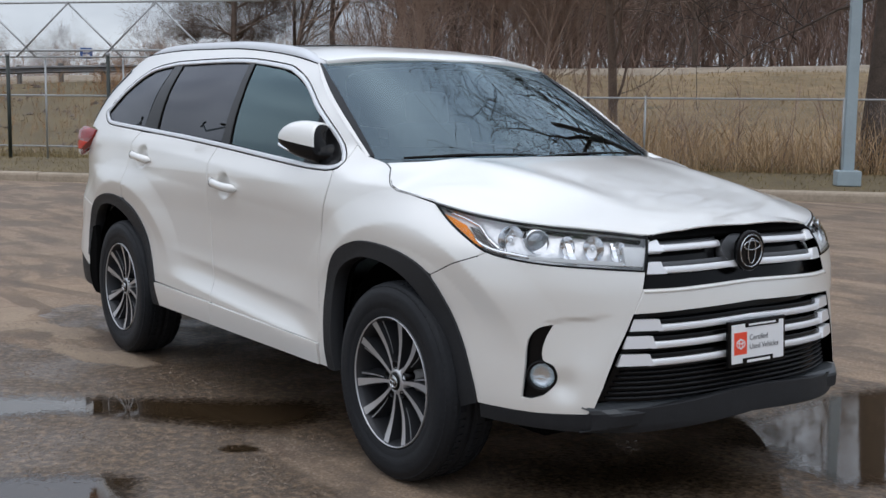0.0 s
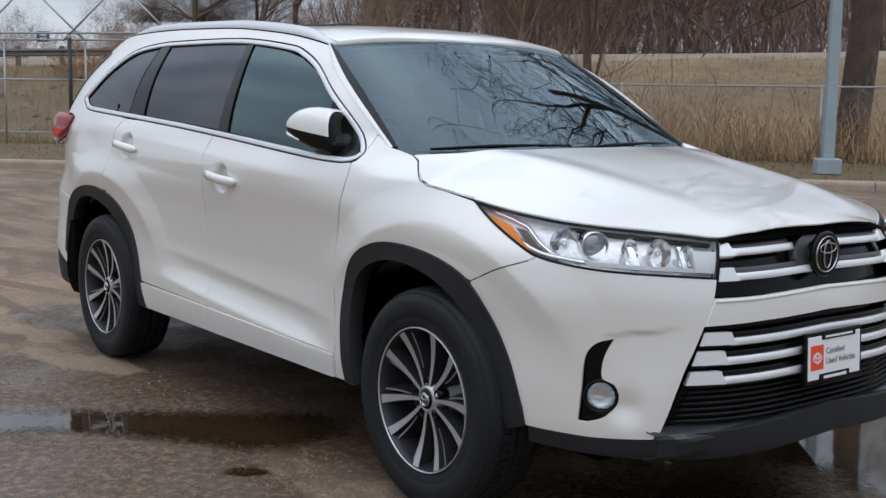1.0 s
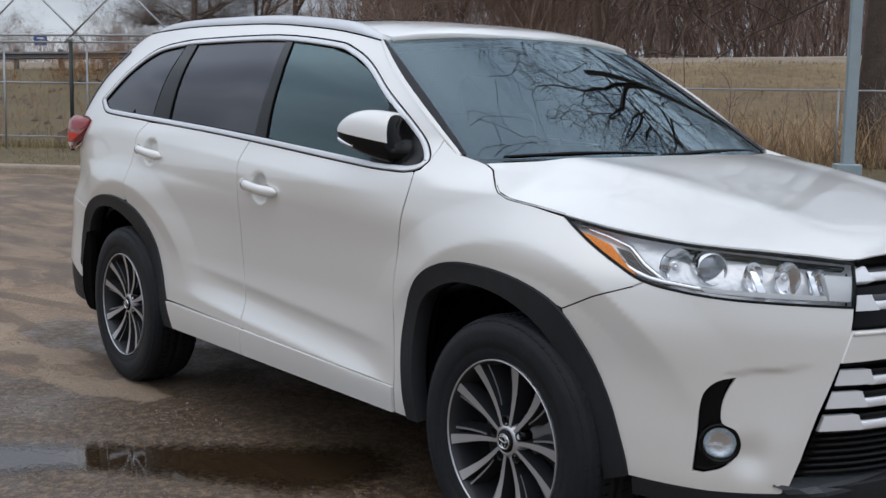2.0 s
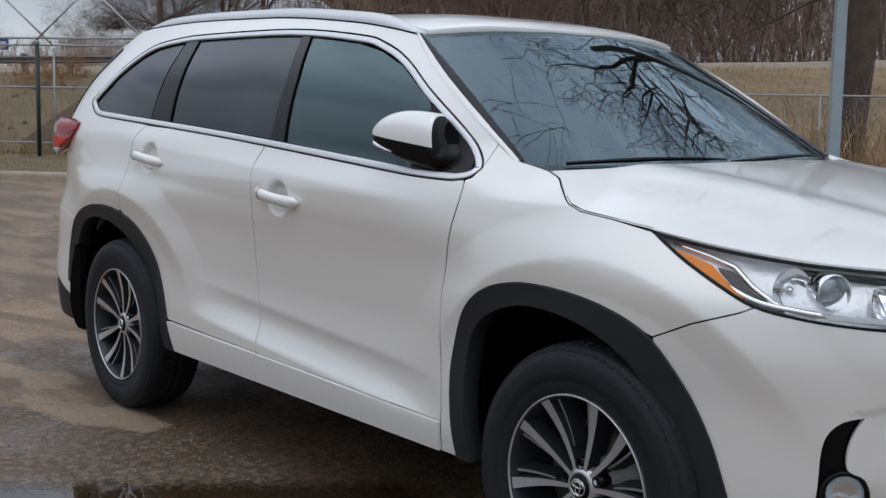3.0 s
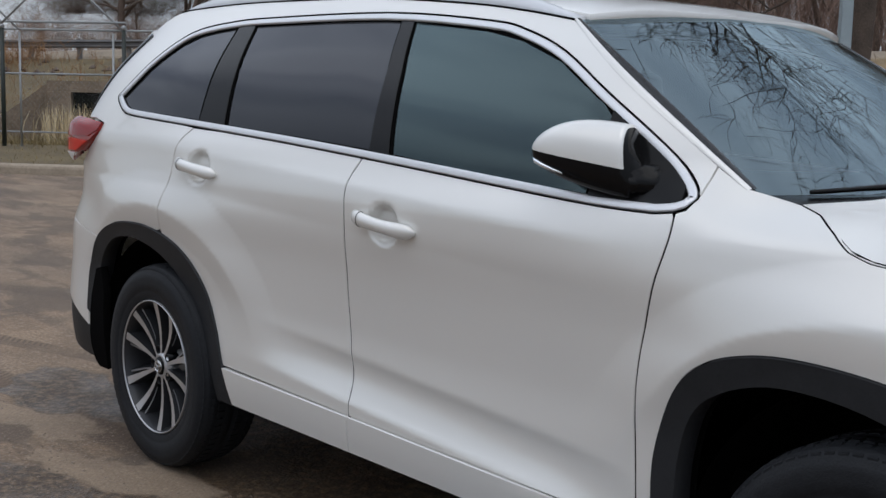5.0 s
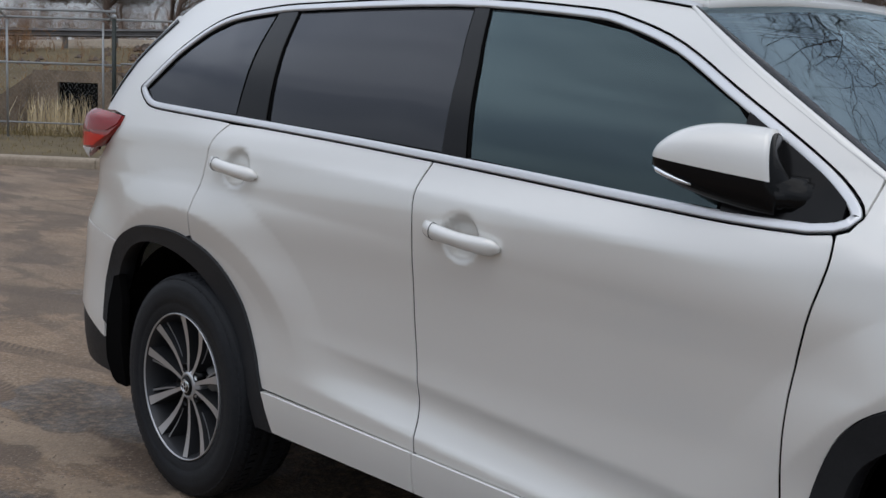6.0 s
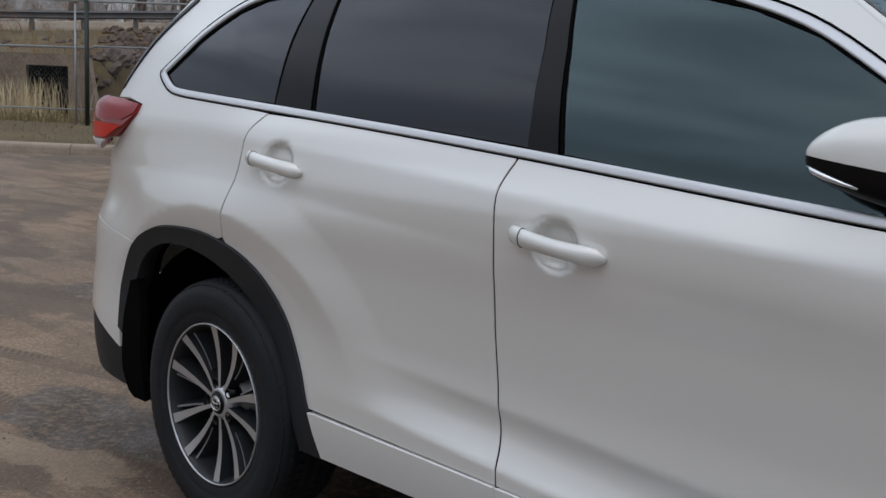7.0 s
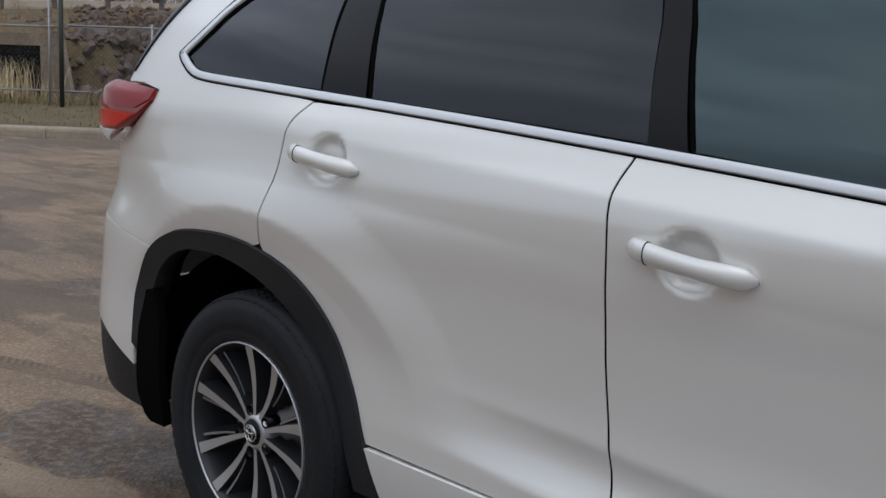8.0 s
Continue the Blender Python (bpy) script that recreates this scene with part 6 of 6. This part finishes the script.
rnd = random.Random(11)
stones = []
for k in range(4):
    bm = bmesh.new()
    bmesh.ops.create_icosphere(bm, subdivisions=2, radius=1)
    for v in bm.verts:
        v.co *= 0.8 + 0.5 * noise.noise(v.co * 1.3 + Vector((k * 7, 0, 0)))
    me = bpy.data.meshes.new("rock")
    bm.to_mesh(me)
    bm.free()
    me.materials.append(STONE)
    stones.append(me)
for k in range(280):
    o = rnd.uniform(9.0, 21.5)
    a = rnd.uniform(-2.2, 1.4) - 0.30 * (o - 11)
    if a < -2.4 and o < 12.2:
        a += 3.0
    ob = tagged(new("rock", stones[k % 4]), "angular grey-brown rock of the bank's riprap", "rock", "riprap rocks")
    s = rnd.uniform(0.16, 0.48)
    p = beyond(a, o, land(a, o) + s * 0.25)
    ob.matrix_basis = pose(*p, rnd.uniform(0, 360), rnd.uniform(0, 360), rnd.uniform(0, 360)) @ Matrix.Diagonal((s, s * 0.8, s * 0.6, 1))


verts, faces = [], []
for k in range(1900):
    o = rnd.uniform(8.8, 24)
    a, s = (rnd.uniform(-2.8, 1.8) - 0.30 * (o - 11) if k < 1100 else rnd.uniform(-16, 1) - 0.3 * (o - 11)), rnd.uniform(0.05, 0.17)
    if k > 1100 and (o < 11.8 or noise.noise(Vector((a * 0.5, o * 0.5, 2.0))) < 0.0):
        s *= 0.2
    p, i = beyond(a, o, land(a, o) + s * (0.3 if k < 1100 else 0.0)), len(verts)
    verts += [p + Vector((x * s * rnd.uniform(0.6, 1.3), y * s * rnd.uniform(0.6, 1.3), z * s * rnd.uniform(0.5, 1.0))) for x, y, z in ((1, 0, 0), (0, 1, 0), (-1, 0, 0), (0, -1, 0), (0.2, 0, 1), (0, 0, -1))]
    faces += [(i + j, i + (j + 1) % 4, i + 4) for j in range(4)] + [(i + (j + 1) % 4, i + j, i + 5) for j in range(4)]
me = bpy.data.meshes.new("rubble")
me.from_pydata(verts, [], faces)
me.materials.append(STONE)
tagged(new("rubble", me), "dark broken stone between the larger rocks", "rubble", kind="stuff")


def blades(name, n, place, high, lean, mat, label, category, wide=0.006):
    """Many thin bent stems, as one object."""
    verts, faces = [], []
    for k in range(n):
        a, o = place()
        p = beyond(a, o, land(a, o) - 0.03)
        h, q = rnd.uniform(*high), rnd.uniform(0, 2 * math.pi)
        d = Vector((math.cos(q), math.sin(q), 0))
        s = Vector((-d.y, d.x, 0)) * wide * rnd.uniform(0.6, 1.4)
        l = rnd.uniform(0.1, lean)
        i = len(verts)
        verts += [p - s, p + s, p + d * h * l * 0.4 + Vector((0, 0, h * 0.6)) - s * 0.8, p + d * h * l * 0.4 + Vector((0, 0, h * 0.6)) + s * 0.8, p + d * h * l + Vector((0, 0, h))]
        faces += [(i, i + 1, i + 3, i + 2), (i + 2, i + 3, i + 4)]
    me = bpy.data.meshes.new(name)
    me.from_pydata(verts, [], faces)
    me.materials.append(mat)
    return tagged(new(name, me), label, category, kind="stuff")


def reed_place():
    return rnd.gauss(-3.35, 0.42), rnd.uniform(8.8, 10.7)


blades("reeds", 330, reed_place, (0.35, 1.15), 0.6, REED, "pale straw-coloured dry reeds before the culvert", "reeds", 0.012)
blades("verge_grass", 9000, lambda: (rnd.uniform(-9, 22), rnd.uniform(0.2, 4.6)), (0.03, 0.10), 1.2, STRAW, "short dry grass on the verge", "grass", 0.006)
blades("bank_grass", 16000, lambda: (rnd.uniform(-18, 30), rnd.uniform(4.3, 10)), (0.12, 0.42), 1.1, STRAW, "long dry brown grass below the bank", "grass", 0.007)
blades("field_grass", 26000, lambda: (rnd.uniform(1, 45) if rnd.random() < 0.86 else rnd.uniform(-24, 2), rnd.uniform(9, 24.3)), (0.08, 0.24), 1.0, FIELD, "short olive-brown grass on the slope", "grass", 0.008)
blades("brown_weeds", 11000, lambda: (rnd.uniform(3.0, 27), 4.4 + 5.0 * rnd.random() ** 1.2), (0.3, 1.45), 1.5, WEED, "tall brown dead weeds behind the fence", "weeds", 0.007)

# ---- trees ----
def bare_tree(name, seed, high, thick, levels, label, start=0.33, spread=0.75, pull=Vector((0, 0, 0)), fine=0.004, steep=0.25, bark=BARK, lean=Vector((0, 0, 0)), sway=0.12, counts=None, girth=1.0, low=()):
    rnd = random.Random(seed)
    trunk, twigs, floor = bmesh.new(), bmesh.new(), [0.9]

    def grow(p, d, length, r, level):
        n = 6 if level < 2 else 4
        pts, rad, dirs = [p], [r], [d]
        for i in range(n):
            bend = sway if level == 0 else 0.30
            d = (d + Vector((rnd.uniform(-1, 1), rnd.uniform(-1, 1), rnd.uniform(-0.7, 0.9))) * bend + pull * (0.05 * level if level else 0)).normalized()
            if level and p.z < floor[0]:
                d = Vector((d.x, d.y, abs(d.z) + 0.15)).normalized()
            p = p + d * length / n
            pts.append(p)
            dirs.append(d)
            rad.append(max(fine, r * (1 - (0.62 if level == 0 else 0.86) * (i + 1) / n)))
        tube(trunk if level < 2 else twigs, pts, rad, 10 if level == 0 else (6 if level == 1 else (4 if level == 2 else 3)), caps=False)
        if level >= levels:
            return
        count = counts[level] if counts else (11 if level == 0 else 7) if level < levels - 1 else 5
        for k in range(count):
            f = rnd.uniform(start if level == 0 else 0.2, 1.0)
            i = min(n - 1, int(f * n))
            s = pts[i].lerp(pts[i + 1], f * n - i)
            q = rnd.uniform(0, 2 * math.pi)
            side = dirs[i].orthogonal().normalized()
            side = Matrix.Rotation(q, 3, dirs[i]) @ side
            e = (dirs[i] * (1 - spread * 0.6) + side * spread + Vector((0, 0, steep)) + pull * (0.35 if level < 2 else 0.1)).normalized()
            grow(s, e, length * rnd.uniform(0.42, 0.70), rad[i] * girth * (rnd.uniform(0.30, 0.50) if level == 0 else rnd.uniform(0.42, 0.62)), level + 1)
    for z, d, length, r in low:                     # limbs that hang low from the trunk
        grow(Vector((0, 0, z)), Vector(d).normalized(), length, r, 2)
    floor[0] = 3.0
    grow(Vector((0, 0, -0.3)), Vector((0.02, 0, 1)).normalized() + lean, high * 0.62, thick, 0)
    t = empty(name, label, "tree")
    part("trunk", trunk, bark, t, smooth=True)
    part("crown", twigs, bark, t, "fine bare branches", smooth=True)
    return t


big = bare_tree("tree", 4, 28, 0.36, 4, "large bare tree with wide dark limbs behind the fence", start=0.36, spread=1.0, pull=Vector((0.36, -0.22, 0)), steep=0.12, fine=0.011, counts=(11, 7, 6, 4), girth=1.36, low=((4.6, (-0.55, -0.75, -0.02), 4.2, 0.055), (3.9, (-0.62, -0.80, -0.16), 3.6, 0.045), (5.2, (-0.30, -0.95, -0.12), 4.6, 0.05), (4.2, (0.35, 0.45, -0.05), 3.0, 0.04)), bark=DARK_BARK, lean=Vector((0.03, 0.04, 0)), sway=0.05)
big.matrix_basis = pose(*beyond(14.05, 6.2, 0.0))
slim = bare_tree("tree", 9, 11, 0.12, 4, "slim bare grey tree behind the fence", start=0.25)
slim.matrix_basis = pose(*beyond(8.6, 6.3, 0.0))
near_trees = [bare_tree("tree", 60 + k, h, r, 4, "slender brown bare tree tangled behind the fence", start=0.28, spread=0.7, fine=0.005, bark=TWIG) for k, (h, r) in enumerate(((7, 0.045), (8, 0.05), (6, 0.04)))]
for k, (a, o, s) in enumerate(((6.6, 8.5, 1.3), (5.2, 10.0, 1.2), (19.5, 9.2, 1.2), (4.0, 8.2, 1.0), (2.4, 14.5, 1.5), (5.8, 12.5, 1.4), (7.6, 11.5, 1.2))):
    m = pose(*beyond(a, o, land(a, o)), 0, 0, 77 * k) @ Matrix.Scale(s, 4)
    t = near_trees[k] if k < 3 else copy_thing(near_trees[k % 3], m)
    t.matrix_basis = m
kinds = [bare_tree("tree", 20 + s, 15 + s % 4, 0.12 + 0.04 * (s % 3), 4, "bare grey-brown leafless tree of the roadside wood", start=0.22) for s in range(5)]
left_tree = bare_tree("tree", 33, 13, 0.24, 5, "bare spreading tree standing apart by the road", start=0.18, spread=1.0, steep=0.1, pull=Vector((-0.35, -0.25, 0)))
left_tree.matrix_basis = pose(*beyond(-15.2, 43, land(-15, 43)))
rnd = random.Random(5)
count = 0
spots = [(-11.4, 42), (-9.4, 44), (-5.6, 42), (-13.0, 47), (-3.0, 45), (-17.5, 60), (-24, 70)]
for k in range(120):
    spots.append((-8 + 105 * ((k + rnd.random()) / 120) ** 1.25, rnd.uniform(40, 72)))
for k in range(40):
    spots.append((rnd.uniform(-70, -10), rnd.uniform(85, 120)))
for a, o in spots:
    p = beyond(a, o)
    m = pose(p.x, p.y, land(a, o), rnd.uniform(-5, 5), rnd.uniform(-5, 5), rnd.uniform(0, 360))
    s = rnd.uniform(0.75, 1.3) if o < 80 else rnd.uniform(0.35, 0.6)
    if count < len(kinds):
        t = kinds[count]
        t["group"] = "trees of the roadside wood"
    else:
        t = copy_thing(kinds[count % len(kinds)], m)
    t.matrix_basis = m @ Matrix.Scale(s, 4)
    count += 1


def brush(name, n, place, high, thick, twigs, mat, label, seed):
    """Bent woody stems with forked side twigs, as one object."""
    rnd = random.Random(seed)
    verts, faces = [], []

    def stem(p, d, h, r, level):
        pts, q = [p], p
        for i in range(3):
            d = (d + Vector((rnd.uniform(-1, 1), rnd.uniform(-1, 1), rnd.uniform(-0.5, 0.6))) * (0.28 + 0.14 * level)).normalized()
            q = q + d * h / 3
            pts.append(q)
        i = len(verts)
        for c, w in zip(pts, (r, r * 0.75, r * 0.5, r * 0.2)):
            verts.extend([c + Vector((w, 0, 0)), c + Vector((-w * 0.5, w * 0.87, 0)), c + Vector((-w * 0.5, -w * 0.87, 0))])
        for b in (0, 3, 6):
            faces.extend([(i + b + x, i + b + (x + 1) % 3, i + b + 3 + (x + 1) % 3, i + b + 3 + x) for x in range(3)])
        if level < len(twigs):
            for k in range(twigs[level]):
                f = rnd.uniform(0.6, 2.99)
                j = int(f)
                e = (d * 0.5 + Vector((rnd.uniform(-1, 1), rnd.uniform(-1, 1), rnd.uniform(-0.1, 0.9)))).normalized()
                stem(pts[j].lerp(pts[j + 1], f - j), e, h * rnd.uniform(0.25, 0.55), r * 0.5, level + 1)
    for k in range(n):
        a, o = place(rnd)
        h = rnd.uniform(*high)
        stem(beyond(a, o, land(a, o) - 0.1), Vector((rnd.uniform(-0.3, 0.3), rnd.uniform(-0.3, 0.3), 1)).normalized(), h, thick * h * rnd.uniform(0.6, 1.4), 0)
    me = bpy.data.meshes.new(name)
    me.from_pydata(verts, [], faces)
    me.materials.append(mat)
    return tagged(new(name, me), label, "brush", kind="stuff")


brush("undergrowth", 2500, lambda r: (-8 + 115 * r.random() ** 1.25, r.uniform(38.5, 60)), (1.5, 6.5), 0.0068, (7, 2), WOOD, "dense brown leafless undergrowth of the wood", 5)
brush("bank_brush", 900, lambda r: (r.uniform(-18, -0.5), r.uniform(12.0, 23.8)), (0.15, 0.6), 0.018, (7, 3), RUST, "matted brown brush over the bank", 9)
brush("rust_brush", 110, lambda r: (r.gauss(-10.8, 0.6), r.uniform(20.5, 24)), (0.3, 1.0), 0.014, (9, 4), RUST, "rust-brown dead brush below the guard rail", 8)
brush("hedge", 700, lambda r: (r.uniform(-48, -6), r.uniform(39, 58)), (1.0, 2.8), 0.012, (8, 3), TWIG, "low brown leafless hedge beyond the road", 12)
brush("far_woods", 1000, lambda r: (-2 + 140 * r.random() ** 1.2, r.uniform(58, 92)), (5, 12.5), 0.0066, (12, 4), WOOD, "far brown leafless wood behind the road", 6)
brush("thicket", 48, lambda r: (r.uniform(0.5, 8.6), r.uniform(8.5, 17)), (1.5, 4.2), 0.0050, (10, 4), TWIG, "brown tangled leafless thicket before the road", 14)
brush("fence_brush", 230, lambda r: (r.uniform(4.0, 24), r.uniform(4.7, 8.0)), (0.6, 2.0), 0.0085, (7, 3), TWIG, "tangled brown shrubs behind the chain-link fence", 7)

# ---- far sign ----
sign = empty("road_sign", "small blue road sign on a post far off", "road sign")
p = beyond(-33.5, 60, land(-33, 60))
bm = bmesh.new()
tube(bm, [p, p + Vector((0, 0, 3.4))], 0.05, 8)
part("sign_post", bm, GALV, sign)
bm = bmesh.new()
box(bm, -0.45, 0.45, -0.02, 0.02, 2.95, 3.75, 0.01)
bm.transform(Matrix.Translation(p) @ pose(0, 0, 0, 0, 0, 60))
part("sign_panel", bm, BLUE, sign, "blue panel")
for z in (3.20, 3.47):
    bm = bmesh.new()
    box(bm, -0.25, 0.25, -0.03, 0.03, z - 0.06, z + 0.06)
    bm.transform(Matrix.Translation(p) @ pose(0, 0, 0, 0, 0, 60))
    part("sign_bar", bm, PAPER, sign, "white lettering bar")
